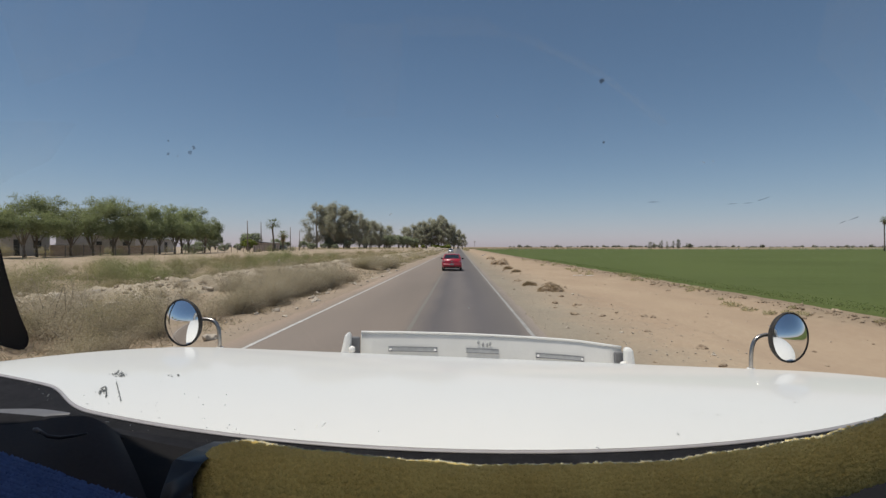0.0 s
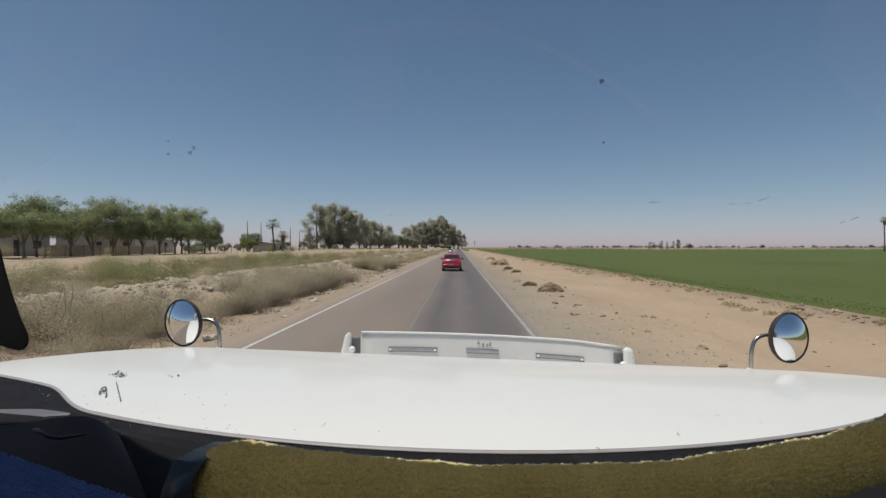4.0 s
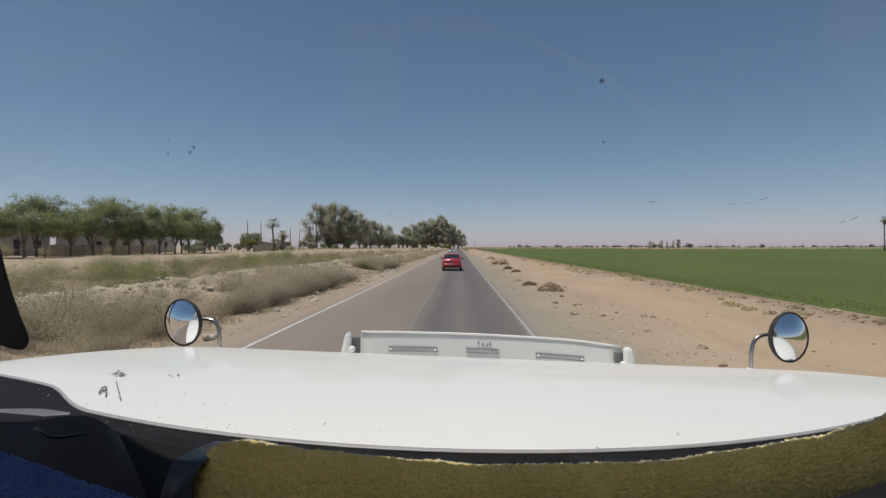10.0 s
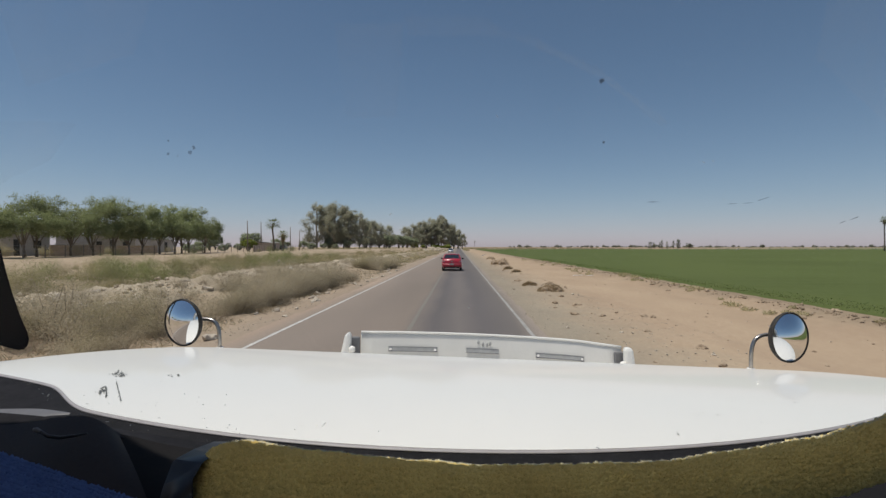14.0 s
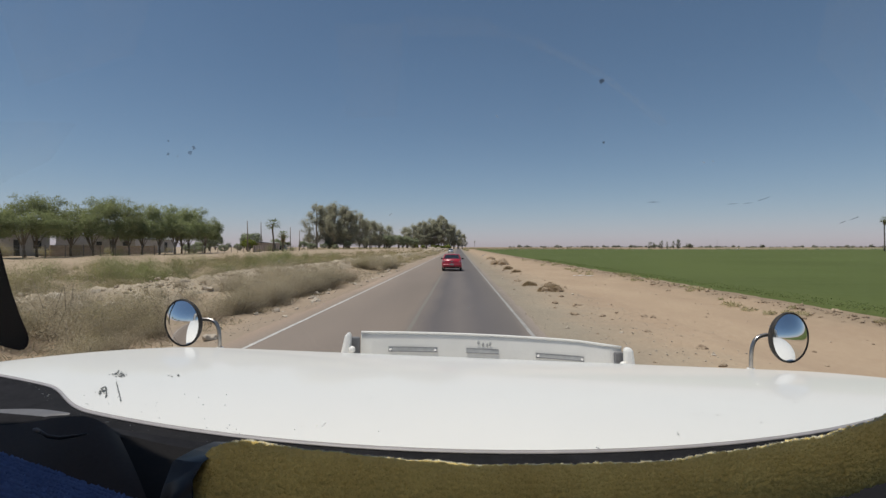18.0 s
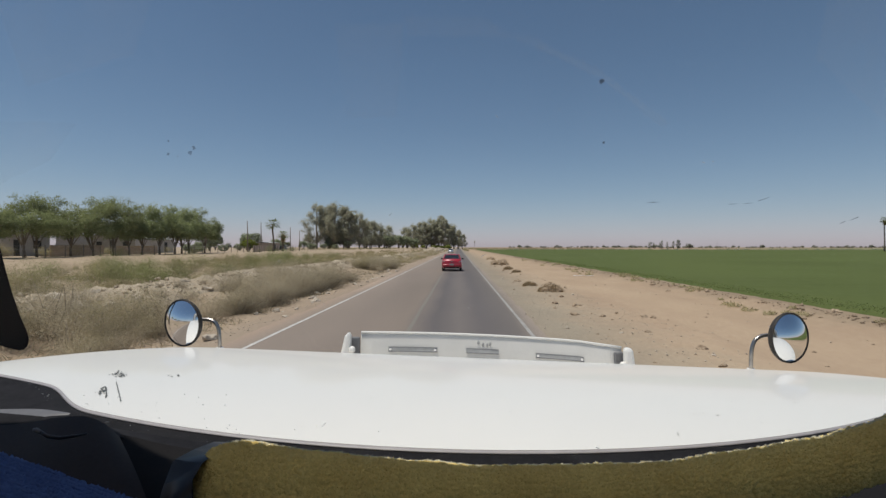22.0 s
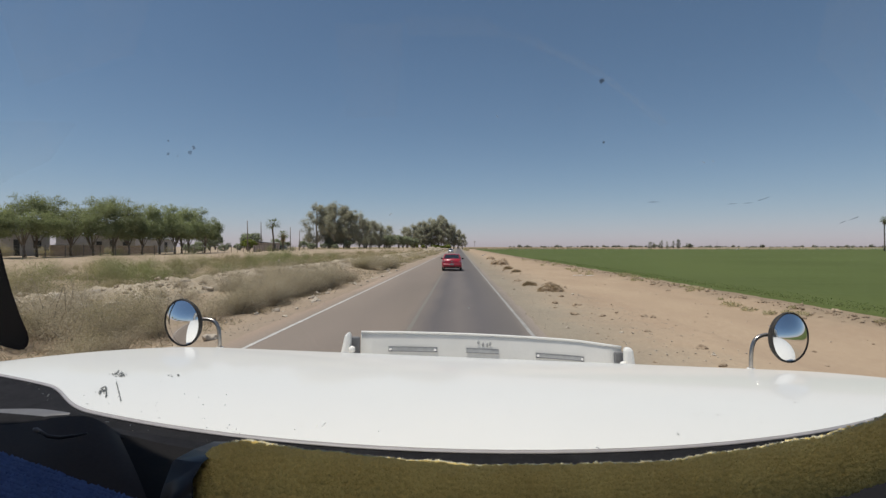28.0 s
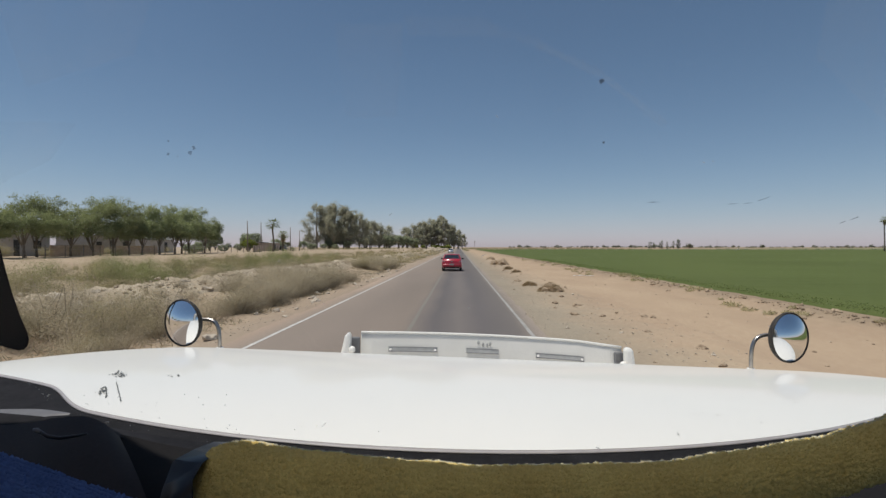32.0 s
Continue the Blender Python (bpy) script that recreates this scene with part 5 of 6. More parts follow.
def shrub_arrays(seed, spots, leaves, leaf, nr):
    """Many far shrubs as one mesh of leaves."""
    out, away = [], []
    for x, y, w, h in spots:
        m = max(40, int(leaves * (0.6 + 0.8 * nr.random())))
        d = nr.normal(size=(m, 3)) * np.array([0.26 * w, 0.26 * w, 0.30 * h])
        d[:, 2] = np.abs(d[:, 2]) + 0.1 * h
        d *= (0.75 + 0.5 * np.sin(d[:, :1] * 9 + x) * np.cos(d[:, 1:2] * 8 + y))
        out.append(d + np.array([x, y, ground_z(x, y) - 0.05]))
        away.append(unit(d / np.array([w, w, h])) + np.array([0, 0, 0.35]))
    return leaf_mesh("scrub", np.concatenate(out), leaf, nr, 0.5, 0.3, outward=np.concatenate(away), soft=0.7)


GREY = [build_shrub(100 + k, h, w, "leaf_grey", "dry_shrub", "dry grey-brown shrub on the road verge", "verge shrubs", 6400, 0.024) for k, (h, w) in enumerate(((0.75, 1.3), (0.9, 1.5), (0.6, 1.1)))]
OLIVE = [build_shrub(110 + k, h, w, lm, "olive_shrub", lab, "ditch shrubs", 6400, 0.03) for k, (h, w, lm, lab) in enumerate(((1.0, 1.7, "leaf_olive", "dusty olive-green shrub beyond the verge"), (1.25, 1.9, "leaf_fresh", "fresh green shrub in the shallow ditch"), (0.8, 1.5, "leaf_olive", "dusty olive-green shrub beyond the verge")))]
rs = random.Random(8)


def patchy(x, y, s=0.16, seed=3.3):
    return bump_at(x, y, s, seed)


near_a, near_b, far_a, far_b = [[], [], []], [[], [], []], [], []
while sum(map(len, near_a)) < 200:
    y = 6.5 + 43 * rs.random() ** 1.3
    x = -6.5 - 3.5 * rs.random()
    if (patchy(x, y, 0.22) > -0.05 or (9 < y < 15 and rs.random() < 0.3)) and x < -6.6 + 0.8 * patchy(0, y, 0.35, 4.4):
        spot = (x, y, ground_z(x, y) - 0.03, rs.random() * 6.3, rs.choice((0.7, 0.85, 1.0, 1.2, 1.45)) * rs.uniform(0.85, 1.1) * (0.75 if x < -9.3 else 1.0))
        if patchy(x, y, 0.13, 9.4) > 0.1 and len(near_b[0]) < 24:
            near_b[0].append((*spot[:4], spot[4] * 0.72))
            near_a[rs.randrange(3)].append((x - 0.4, y + 0.5, spot[2], spot[3], 0.5))
        else:
            near_a[rs.randrange(3)].append(spot)
verge_olive = sum(map(len, near_b))
while sum(map(len, near_b)) < 185 + verge_olive:
    y = 9 + 58 * rs.random() ** 1.15
    x = -13.4 - 17.5 * rs.random()
    if patchy(x, y, 0.12, 6.1) > -0.3:
        near_b[rs.choice((0, 0, 2, 2, 1))].append((x, y, ground_z(x, y) - 0.03, rs.random() * 6.3, rs.choice((0.45, 0.55, 0.7, 0.8, 0.9, 1.1)) * rs.uniform(0.85, 1.15)))
for _ in range(26):
    x, y = -14 - 14 * rs.random(), 16 + 60 * rs.random()
    near_b[1].append((x, y, ground_z(x, y) - 0.03, rs.random() * 6.3, rs.uniform(1.0, 1.45)))
for _ in range(46):
    x, y = -10.3 + rs.uniform(-0.6, 0.5), 8 + 50 * rs.random()
    near_a[rs.randrange(3)].append((x, y, ground_z(x, y) - 0.03, rs.random() * 6.3, rs.uniform(0.4, 0.7)))
for _ in range(14):
    x, y = -11.5 + rs.uniform(-1.0, 1.0), 10 + 60 * rs.random()
    near_a[rs.randrange(3)].append((x, y, ground_z(x, y) - 0.03, rs.random() * 6.3, rs.uniform(0.3, 0.6)))
for group, spots_ in ((GREY, near_a), (OLIVE, near_b)):
    for ob, sp in zip(group, spots_):
        place(ob, sp)
while len(far_a) < 760:
    y = 48 + 350 * rs.random() ** 1.5 if rs.random() < 0.8 else -150 + 156 * rs.random()
    x = -6.6 - 4.4 * rs.random()
    if patchy(x, y) > -0.5:
        far_a.append((x, y, rs.uniform(0.8, 1.8), rs.uniform(0.5, 1.0)))
while len(far_b) < 900:
    y = (60 + 360 * rs.random() ** 1.5) if rs.random() < 0.8 else -150 + 159 * rs.random()
    x = -13.2 - (18 + (40 if y > 190 else 0)) * rs.random()
    if patchy(x, y, 0.12, 6.1) > -0.25:
        far_b.append((x, y, rs.uniform(1.0, 2.4), rs.uniform(0.6, 1.5)))
nr = np.random.default_rng(17)
far_o = [p for p in far_a if patchy(p[0], p[1], 0.09, 7.7) > 0.02]
far_a = [p for p in far_a if patchy(p[0], p[1], 0.09, 7.7) <= 0.02]
scrub = shrub_arrays(4, far_o, 190, 0.11, nr)
single("verge_bushes", scrub, M["leaf_olive"], "olive-green scrub along the verge", "scrub", kind="stuff")
scrub = shrub_arrays(1, far_a, 190, 0.11, nr)
single("verge_scrub", scrub, M["leaf_grey"], "dry grey-brown scrub along the verge", "scrub", kind="stuff")
mid_b = []
while len(mid_b) < 260:
    x, y = -13.6 - 18 * rs.random(), 11 + 52 * rs.random()
    if patchy(x, y, 0.12, 6.1) > -0.3:
        mid_b.append((x, y, rs.uniform(0.8, 1.7), rs.uniform(0.35, 0.85)))
scrub = shrub_arrays(6, mid_b, 650, 0.05, nr)
single("ditch_brush", scrub, M["leaf_olive"], "low dusty olive brush in the shallow ditch", "scrub", kind="stuff")
scrub = shrub_arrays(2, far_b, 190, 0.13, nr)
single("ditch_scrub", scrub, M["leaf_olive"], "dusty olive scrub beyond the ditch", "scrub", kind="stuff")

# dry grass on the ground between the shrubs, and weeds along the dirt track
n = 52000
gx = np.where(nr.random(n) < 0.45, -6.1 - 4.9 * nr.random(n), -12.8 - 19 * nr.random(n))
gy = 6 + 80 * nr.random(n) ** 1.3
keep = [k for k in range(n) if patchy(gx[k], gy[k], 0.5, 12.2) > -0.12]
c = np.array([(gx[k], gy[k], ground_z(gx[k], gy[k]) + 0.05) for k in keep])
v, q = leaf_arrays(c, 0.20, nr, 0.10, 0.55)
single("dry_grass", raw_mesh("dry_grass", v, q), M["leaf_grey"], "thin dry grass between the shrubs", "grass", kind="stuff")
tuft_c, tuft_out = [], []
for _ in range(210):
    x, y, r = (9.5 + 1.2 * nr.random() if nr.random() < 0.45 else 10.6 + 1.5 * nr.random()), 7 + 75 * nr.random() ** 1.4, 0.10 + 0.20 * nr.random() ** 2
    if patchy(x, y, 0.45, 15.2) < 0.0:
        continue
    for _ in range(int(260 * r)):
        d = unit(nr.normal(size=(1, 3)))[0] * nr.random() ** 0.4
        d[2] = abs(d[2])
        tuft_c.append((x + 1.3 * r * d[0], y + 1.3 * r * d[1], ground_z(x, y) + 0.02 + 0.55 * r * d[2]))
        tuft_out.append((0.5 * d[0], 0.5 * d[1], 0.4 + d[2]))
weeds = leaf_mesh("track_weeds", np.array(tuft_c), 0.16, nr, 0.2, 0.5, np.array(tuft_out))
single("track_weeds", weeds, M["leaf_olive"], "dry olive-grey weed tufts between track and field", "weeds", kind="stuff")


# ---------------------------------------------------------------- clods, stones, straw heaps, litter
def lump_mesh(seed, flat=0.8, detail=2):
    b = bmesh.new()
    bmesh.ops.create_icosphere(b, subdivisions=detail, radius=1.0)
    for vert in b.verts:
        p = vert.co
        vert.co = p * (1 + 0.5 * noise.noise(p * 1.3 + Vector((seed, 0, 0))) + 0.35 * noise.noise(p * 3.1 + Vector((0, seed, 0))))
        vert.co.z *= flat
    me = bpy.data.meshes.new("clod")
    b.to_mesh(me)
    b.free()
    return me


LUMPS = []
for k in range(4):
    me = lump_mesh(k * 3.1 + 1, 0.8)
    me.materials.append(M["clod"])
    LUMPS.append(me)
STONES = []
for k in range(3):
    me = lump_mesh(k * 2.3 + 20, 0.7)
    me.materials.append(M["stone"])
    STONES.append(me)


def scatter(count, fx, fy, size, meshes, name, label, category, group):
    for _ in range(count):
        x, y = fx(), fy()
        s = size[0] + (size[1] - size[0]) * rs.random() ** 2.5
        o = tagged(new(name, rs.choice(meshes)), label, category, group)
        o.matrix_basis = Matrix.LocRotScale((x, y, ground_z(x, y) + 0.12 * s), Euler((rs.uniform(-0.3, 0.3), rs.uniform(-0.3, 0.3), rs.random() * 6.3)), (s * rs.uniform(0.8, 1.5), s, s * rs.uniform(0.7, 1.1)))


scatter(110, lambda: rs.gauss(4.2, 0.7), lambda: 8 + 70 * rs.random() ** 1.6, (0.02, 0.12), LUMPS, "earth_clod", "dry brown clod of earth beside the dirt track", "clod", "track clods")
scatter(100, lambda: rs.gauss(10.9, 0.35), lambda: 8 + 80 * rs.random() ** 1.3, (0.04, 0.15), LUMPS, "earth_clod", "dry brown clod on the ridge by the field", "clod", "field-edge clods")
scatter(40, lambda: rs.uniform(5, 9.8), lambda: 8 + 40 * rs.random() ** 1.3, (0.015, 0.05), LUMPS, "earth_clod", "small brown clod on the dirt track", "clod", "track clods")
scatter(60, lambda: rs.uniform(-6.8, -5.2), lambda: 8 + 50 * rs.random() ** 1.3, (0.03, 0.16), STONES, "pale_stone", "pale stone on the gravel shoulder", "stone", "shoulder stones")
scatter(170, lambda: rs.gauss(-11.3, 0.8), lambda: 8 + 60 * rs.random() ** 1.2, (0.04, 0.24), STONES, "pale_stone", "pale lump of dried earth on the bank", "stone", "bank stones")
scatter(30, lambda: rs.gauss(4.0, 0.7), lambda: 8 + 40 * rs.random() ** 1.4, (0.02, 0.07), STONES, "pale_stone", "small pale stone beside the road", "stone", "track stones")


def straw_heap(x, y, w, h, seed):
    nr_ = np.random.default_rng(seed)
    t = thing("straw_heap", "heap of dry brown straw and earth beside the track", "straw heap", "straw heaps")
    c_ = []
    for k in range(4):
        me = lump_mesh(seed * 3.7 + k * 1.9, 0.6)
        me.materials.append(M["clod"])
        o = part("earth_lump", me, M["clod"], t)
        f = (1.0, 0.7, 0.55, 0.4)[k]
        off = Vector((nr_.uniform(-0.42, 0.42) * w * (k > 0), nr_.uniform(-0.25, 0.25) * w * (k > 0), 0))
        o.location, o.scale = off, (w * 0.36 * f, w * 0.32 * f, h * 0.85 * f)
        m = int(700 * f)
        d = nr_.normal(size=(m, 3))
        d /= np.linalg.norm(d, axis=1)[:, None]
        d[:, 2] = np.abs(d[:, 2])
        c_.append(np.array(off) + d * np.array([w * 0.38, w * 0.34, h * 0.58]) * f * (0.8 + 0.4 * nr_.random(m) ** 2)[:, None])
    v_, q_ = leaf_arrays(np.concatenate(c_), 0.22, nr_, 0.06, 0.1)
    part("straw", raw_mesh("straw", v_, q_), M["straw"], t)
    t.location = (x, y, ground_z(x, y) - 0.02)


for x, y, w, h, sd in ((4.25, 23.0, 1.2, 0.7, 1), (5.0, 57.0, 1.9, 1.1, 2), (4.5, 45.0, 1.1, 0.5, 3), (3.75, 26.5, 0.6, 0.35, 4), (4.6, 40.0, 0.8, 0.35, 6), (5.2, 80.0, 1.8, 0.7, 5)):
    straw_heap(x, y, w, h, sd)

b = bmesh.new()
thick_surface(b, lambda u, v: (8.4 + 1.4 * u, 36.4 + 0.25 * math.sin(u * 5) + v, ground_z(8.4 + 1.4 * u, 36.4) + 0.02 + 0.03 * abs(math.sin(u * 9))), [i / 12 for i in range(13)], [-0.10, 0.10], (0, 0, -0.01))
single("litter_strip", b, M["paper"], "crumpled white strip of litter on the dirt track", "litter")

# loose clods and wisps that roughen the pale bank's crest
b = bmesh.new()
surface(b, lambda u, v: (-11.35 + u + 0.35 * bump_at(0, v, 0.35, 51), v, 0.0), [-1.5 + 0.1 * i for i in range(31)], spaced([(6, 34, 0.08), (34, 60, 0.3), (60, 120, 1.0)]))
b.verts.ensure_lookup_table()
rows_ = len(b.verts) // 31
for k, vert in enumerate(b.verts):
    vert.co.z = ground_z(vert.co.x, vert.co.y) + (-0.06 if k < rows_ or k >= 30 * rows_ else 0.015) + 0.26 * max(0, noise.noise(vert.co * 0.9)) + 0.16 * max(0, noise.noise(vert.co * 2.3)) + 0.09 * noise.noise(vert.co * 4.5) + 0.04 * noise.noise(vert.co * 9)
bank_top = {(round(p.co.x, 1), round(p.co.y)): p.co.z for p in b.verts}
single("bank_crest", b, M["bank"], "pale bare earth crest of the ditch bank", "bank", kind="structure", soft=True)


def rubble(count, fx, fy, size, seed):
    """Broken lumps of earth, six-sided and tilted, as arrays."""
    g = np.random.default_rng(seed)
    corners = np.array([(1, 0, 0), (-1, 0, 0), (0, 1, 0), (0, -1, 0), (0, 0, 1), (0, 0, -1)], float)
    pts = []
    for _ in range(count):
        x, y = fx(g), fy(g)
        z_ = max(ground_z(x, y), bank_top.get((round(x, 1), round(y)), -9))
        r = size * (0.35 + 1.3 * g.random() ** 3)
        pts.append(corners * r * g.uniform(0.6, 1.25, (6, 1)) * np.array([1.2, 1.2, 0.7]) @ np.linalg.qr(g.normal(size=(3, 3)))[0] + np.array([x, y, z_ + 0.1 * r]))
    q_ = np.arange(count)[:, None] * 6
    return raw_mesh("rubble", np.concatenate(pts), None, np.concatenate([q_ + np.array(t_) for t_ in ((0, 2, 4), (2, 1, 4), (1, 3, 4), (3, 0, 4), (2, 0, 5), (1, 2, 5), (3, 1, 5), (0, 3, 5))]))


single("ridge_rubble", rubble(1800, lambda g: g.normal(10.95, 0.22), lambda g: 8 + 90 * g.random() ** 1.4, 0.045, 37), M["clod"], "crumbled earth along the ridge by the field", "rubble", kind="stuff")
single("bank_rubble", rubble(5200, lambda g: g.normal(-11.3, 0.85), lambda g: 7 + 60 * g.random() ** 1.3, 0.055, 31), M["rubble"], "broken pale lumps of dug earth on the bank", "rubble", kind="stuff")


# ---------------------------------------------------------------- houses, walls and poles behind the tree row
def house(x, y, w, d, h, label, openings, mat="house_white", roof="roof_sheet", turn=0.0):
    t = thing("house", label, "house")
    b_ = bmesh.new()
    box(b_, (0, 0, h / 2 - 0.1), (d, w, h + 0.2), 0.02)
    part("wall", b_, M[mat], t)
    b_ = bmesh.new()
    thick_surface(b_, lambda u, v: (u, v, h + 0.07 + 0.22 * (1 - abs(u) / (d * 0.56)) + 0.012 * math.sin(v * 20)), [-d * 0.56, 0, d * 0.56], [-w * 0.53 + w * 1.06 * i / 40 for i in range(41)], (0, 0, -0.05))
    part("roof", b_, M[roof], t)
    for kind_, yo, zo, ww, hh in openings:
        b_ = bmesh.new()
        box(b_, (d / 2 + 0.005, yo, zo + hh / 2), (0.06, ww, hh), 0.01)
        win = part(kind_, b_, M["dark_opening"], t, "dark " + kind_)
        b_ = bmesh.new()
        for yy in (-ww / 2, ww / 2):
            box(b_, (d / 2 + 0.02, yo + yy, zo + hh / 2), (0.08, 0.07, hh + 0.1))
        box(b_, (d / 2 + 0.02, yo, zo + hh + 0.03), (0.08, ww, 0.07))
        part("frame", b_, M["house_white"], win)
    t.matrix_basis = pose(x, y, ground_z(x, y), 0, 0, turn)
    return t


house(-54, 72, 9.5, 5, 2.7, "low whitewashed house with a dark doorway behind trees", [("door", -0.6, 0, 1.0, 2.0), ("window", 2.4, 0.9, 1.3, 0.9), ("window", -3.2, 0.9, 1.2, 0.9)])
house(-57, 60.4, 7.0, 5, 2.9, "pale rendered house behind the tree row", [("window", 1.5, 0.9, 1.3, 1.0), ("door", -1.5, 0, 0.95, 2.0)])
house(-56, 88, 7.0, 4, 2.4, "small whitewashed shed behind trees", [("door", 1.0, 0, 1.0, 1.9)])
house(-52, 132, 8.0, 4, 2.2, "low dusty block shed with a sheet roof", [("door", 0.0, 0, 1.6, 1.9)], mat="block")
house(-60, -45, 9.0, 4, 2.6, "white trailer home under green trees", [("window", 2.0, 0.9, 1.4, 0.8), ("window", -2.0, 0.9, 1.4, 0.8), ("door", 0, 0, 0.9, 1.9)])


def block_wall(x, y0, y1, h, label):
    t = thing("block_wall", label, "wall", "garden walls")
    me = finish(box(bmesh.new(), (0, 0, 0), (0.15, 0.385, 0.185), 0.008), "concrete_block", M["block"])
    b_ = bmesh.new()
    box(b_, (0, (y1 - y0) / 2, h / 2 - 0.1), (0.11, y1 - y0, h + 0.16))
    part("mortar", b_, M["bank"], t)
    for r in range(int(h / 0.2)):
        for k in range(int((y1 - y0) / 0.4)):
            o = new("concrete_block", me)
            o.parent = t
            o.location = (0, 0.2 + k * 0.4 + (0.1 if r % 2 else -0.1), 0.1 + r * 0.2)
    t.location = (x, y0, ground_z(x, y0) + 0.02)


block_wall(-46.5, 54.5, 63.0, 1.3, "low bare concrete block wall")
block_wall(-47.5, 66.0, 76.0, 1.2, "low bare concrete block wall beside the house")
block_wall(-44.0, 104.0, 108.5, 1.4, "short weathered block wall near the palms")


def pole(x, y, h, label="thin grey wooden utility pole", arm=False):
    t = thing("utility_pole", label, "pole", "utility poles")
    b_ = bmesh.new()
    tube(b_, [(0, 0, -0.3), (0.03, 0, h * 0.5), (0, 0, h)], [0.13, 0.11, 0.08], 8)
    part("post", b_, M["pole_wood"], t, soft=True)
    if arm:
        b_ = bmesh.new()
        box(b_, (0, 0, h - 0.3), (1.2, 0.08, 0.09))
        part("crossarm", b_, M["pole_wood"], t)
    t.location = (x, y, ground_z(x, y))


for x, y, h in ((-47, 108, 6.8), (-48, 118, 7.2), (-46, 133, 6.5), (-49, 150, 6.0)):
    pole(x, y, h)
pole(330, 640, 11, "tall lone pole far over the field", True)

# low fence of posts before the houses
def fence(x, y0, y1, gap, label):
    t = thing("wire_fence", label, "fence")
    m = int((y1 - y0) / gap)
    me = finish(tube(bmesh.new(), [(0, 0, -0.2), (0, 0, 1.25)], 0.05, 6), "post", M["pole_wood"])
    for k in range(m + 1):
        o = new("post", me)
        o.parent = t
        o.location = (0, k * gap, 0)
    for z in (0.4, 0.8, 1.15):
        b_ = bmesh.new()
        tube(b_, [(0.05, 0, z), (0.05, y1 - y0, z)], 0.008, 4)
        part("wire", b_, M["steel"], t)
    t.location = (x, y0, ground_z(x, y0))


fence(-41.0, 40, 140, 2.5, "sagging wire fence on rough wooden posts")
for x, y, w, h, d in ((-50, 138, 4.5, 1.5, 1.8), (-52, 63.5, 4.4, 1.5, 1.8)):
    t = thing("parked_car", "dark dusty parked car near the houses", "car", at=(x, y, ground_z(x, y)))
    b_ = bmesh.new()
    box(b_, (0, 0, 0.58), (d, w, 0.6), 0.12)
    part("body", b_, M["dark_glass"], t, soft=True)
    b_ = bmesh.new()
    box(b_, (0, -0.2, 1.12), (d * 0.84, w * 0.55, 0.56), 0.16)
    part("cabin", b_, M["dark_glass"], t, soft=True)
    for sx in (-1, 1):
        for sy in (-1, 1):
            wheel(t, sx * d * 0.43, sy * w * 0.31, 0.32, 0.2)


# ---------------------------------------------------------------- the rest of the route, behind and far ahead
M["pale_crop"] = material("pale_sparse_crop", (0.235, 0.235, 0.12), 0.95, scale=0.05, fine=2.5, bump=0.04, second=(0.19, 0.18, 0.095), spec=0.1)
b = bmesh.new()
surface(b, lambda u, v: (u + (0.5 * bump_at(0, v, 0.3, 71) if u < 13.5 else 0), v, 0.07), [12.6, 13.0, 15, 22, 40, 120, 400, 1200], spaced([(-600, -64, 8)]))
single("pale_field", b, M["pale_crop"], "field of thin pale green young crop", "field", kind="structure", soft=True)
b = bmesh.new()
surface(b, lambda u, v: (u, v, 0.05), [400, 700, 1100, 1600], [200, 420, 700, 1000])
single("far_field", b, M["pale_crop"], "far pale field near the horizon", "field", kind="structure")
far_c = []
while len(far_c) < 500:
    x, y = rs.uniform(4.0, 160), 392 + 420 * rs.random() ** 1.3
    if x > 14 or y > 420:
        far_c.append((x, y, rs.uniform(1.4, 3.4), rs.uniform(0.8, 1.9)))
far_c += [(rs.uniform(3.6, 5.2), 250 + 140 * rs.random(), rs.uniform(1.2, 2.4), rs.uniform(0.6, 1.2)) for _ in range(40)]
hedge = [(rs.uniform(16, 520), 386 + 8 * rs.random(), rs.uniform(2.5, 6), rs.uniform(0.7, 1.5) * (1.8 if rs.random() < 0.1 else 1)) for _ in range(170)]
scrub = shrub_arrays(5, hedge, 60, 0.5, nr)
single("field_hedge", scrub, M["leaf_hazy"], "low haze-pale hedge along the far end of the field", "hedge", kind="stuff")
scrub = shrub_arrays(3, far_c, 110, 0.3, nr)
single("desert_scrub", scrub, M["leaf_olive"], "desert scrub beyond the end of the field", "scrub", kind="stuff")
back = [(rs.uniform(-110, -62), 45 + 260 * rs.random(), 0.6, rs.random() * 6.3, rs.uniform(0.5, 0.9)) for _ in range(26)] + [(rs.uniform(-85, -50), -300 + 290 * rs.random(), 0.6, rs.random() * 6.3, rs.uniform(0.6, 1.1)) for _ in range(26)]
for sp in back:
    o = copy_thing(MID, Matrix.LocRotScale(sp[:3], Euler((0, 0, sp[3])), None))
    o.scale = (sp[4],) * 3
    tagged(o, "broad dusty tree behind the houses")
for _ in range(26):
    x, y = rs.uniform(-50, -41.5), 42 + 100 * rs.random()
    o = copy_thing(OLIVE[rs.randrange(3)], Matrix.LocRotScale((x, y, ground_z(x, y) - 0.03), Euler((0, 0, rs.random() * 6.3)), None))
    o.scale = (rs.uniform(0.8, 1.5),) * 3
    tagged(o, "olive shrub under the tree row", group="shrubs under trees")

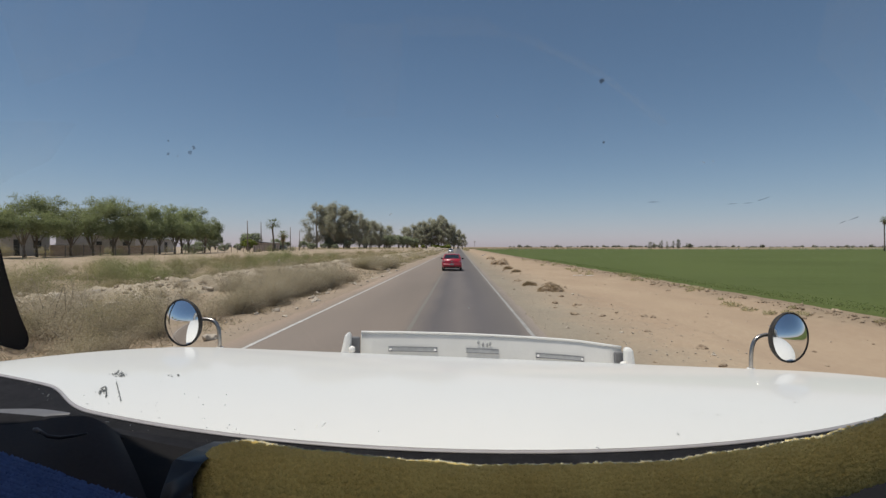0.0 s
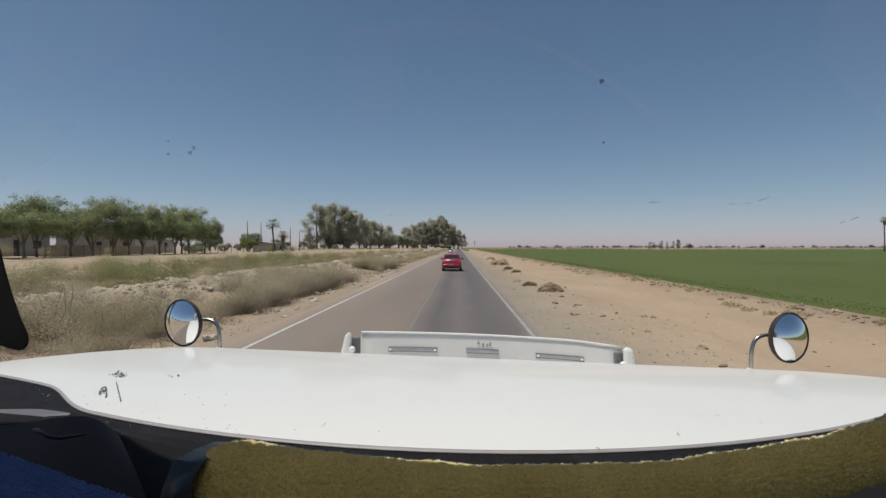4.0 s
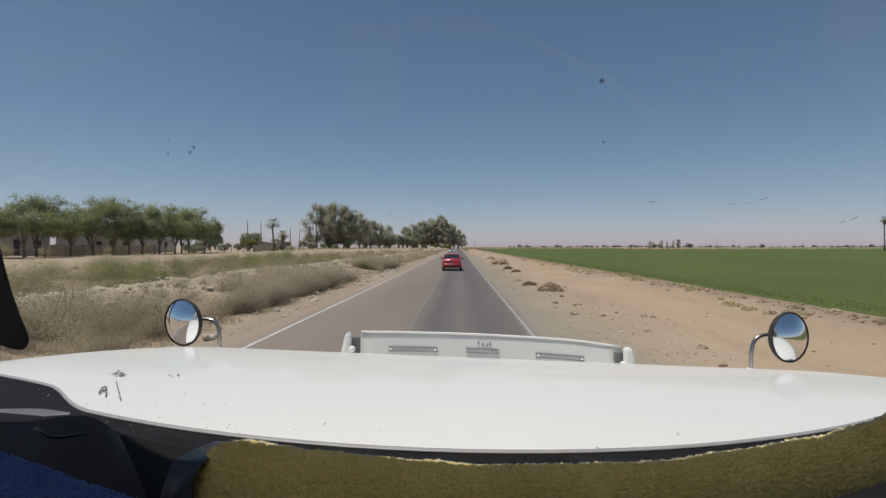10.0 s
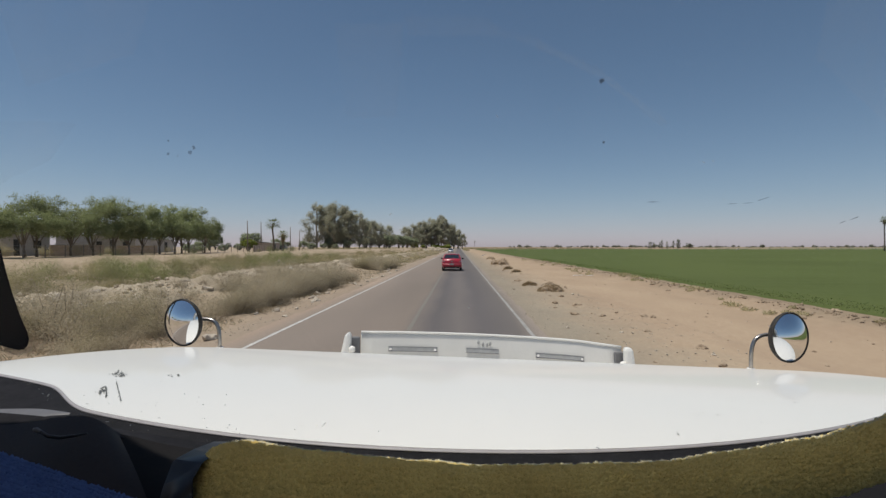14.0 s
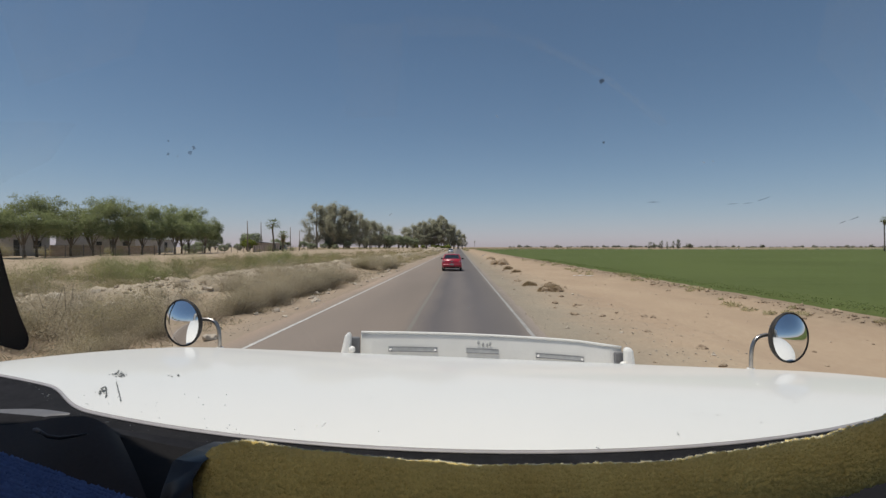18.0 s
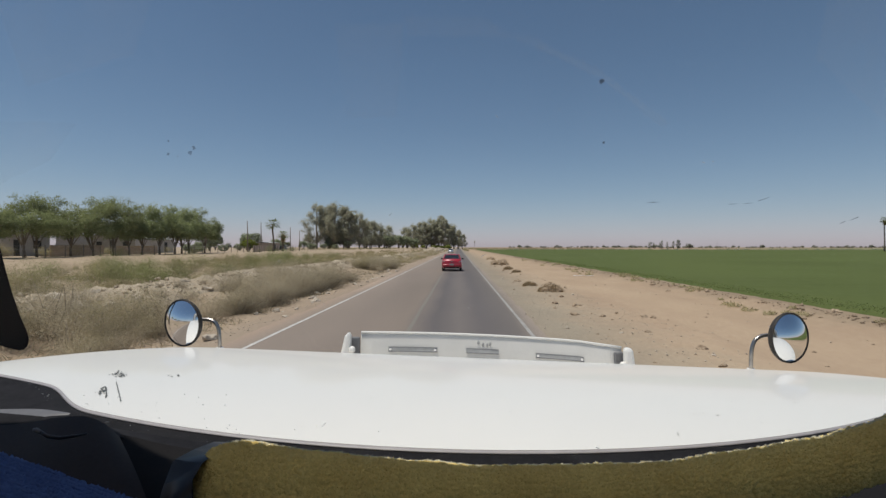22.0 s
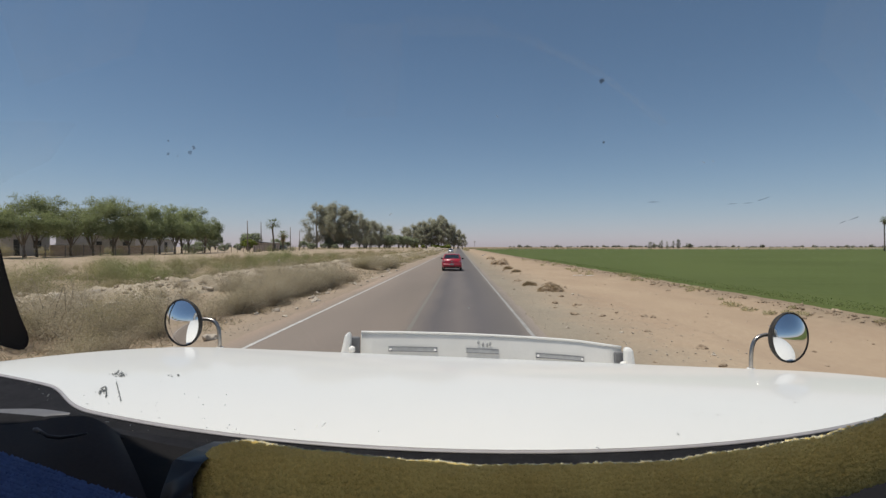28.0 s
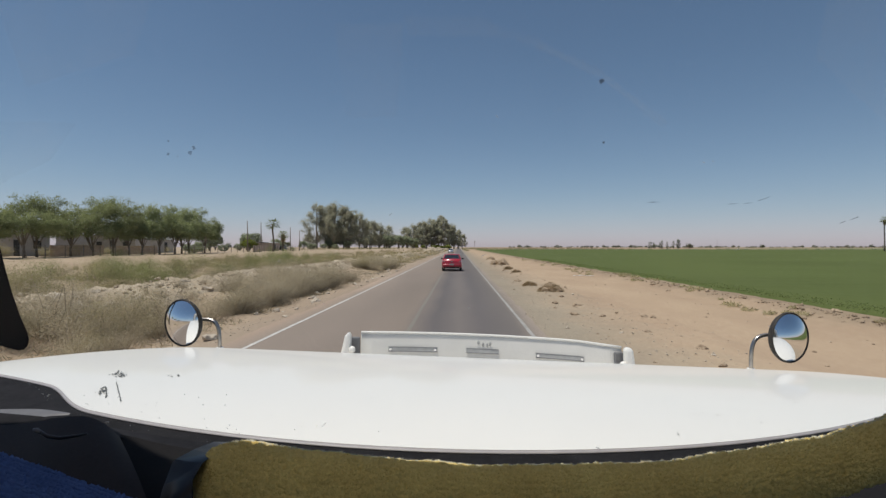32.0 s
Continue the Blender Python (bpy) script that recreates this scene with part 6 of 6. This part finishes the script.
# fine pebbles on both shoulders
n = 3200
gx = np.where(nr.random(n) < 0.6, 2.2 + 3.4 * nr.random(n), -6.4 + 1.6 * nr.random(n))
gx = np.where(nr.random(n) < 0.03, 5.5 + 4.3 * nr.random(n), gx)
gy = 7 + 45 * nr.random(n) ** 1.5
size_ = 0.008 + 0.026 * nr.random(n) ** 3
base = np.array([(1, 0, -0.35), (-0.5, 0.87, -0.35), (-0.5, -0.87, -0.35), (0, 0, 0.75)])
ang = nr.random(n) * 6.3
pv = []
for x, y, z_, a in zip(gx, gy, size_, ang):
    g = ground_z(x, y)
    for p in base:
        pv.append((x + z_ * (p[0] * math.cos(a) - p[1] * math.sin(a)), y + z_ * (p[0] * math.sin(a) + p[1] * math.cos(a)), g + z_ * (p[2] + 0.3)))
q = np.arange(n)[:, None] * 4
tris = np.concatenate([q + np.array(t_) for t_ in ((0, 1, 3), (1, 2, 3), (2, 0, 3), (0, 2, 1))])
single("pebbles", raw_mesh("pebbles", np.array(pv), None, tris), M["stone"], "fine pale pebbles on the road shoulders", "gravel", kind="stuff")


# heaps of pale dug earth along the ditch, behind and far ahead
def dirt_mound(x, y, w, h, seed):
    b_ = bmesh.new()
    bmesh.ops.create_icosphere(b_, subdivisions=4, radius=1.0)
    for vert in b_.verts:
        p = vert.co.copy()
        k = 1 + 0.35 * noise.noise(p * 1.4 + Vector((seed, 0, 0))) + 0.22 * noise.noise(p * 3.5 + Vector((0, seed, 0))) + 0.10 * noise.noise(p * 9)
        vert.co = Vector((p.x * w * k, p.y * w * 1.3 * k, p.z * h * k))
    o = single("dirt_mound", b_, M["bank"], "rough heap of pale dug earth by the ditch", "dirt heap", "dirt heaps")
    o.matrix_basis = pose(x, y, ground_z(x, y) - 0.1, 0, 0, seed * 40)


for k in range(12):
    dirt_mound(rs.uniform(-13, -8.5), -300 + 9 * k + rs.uniform(-2, 2), rs.uniform(1.8, 3.2), rs.uniform(0.7, 1.3), k + 0.3)
for k in range(12):
    dirt_mound(rs.uniform(-13, -9), 205 + 14 * k + rs.uniform(-3, 3), rs.uniform(1.5, 3.4), rs.uniform(0.6, 1.5), k + 20.7)
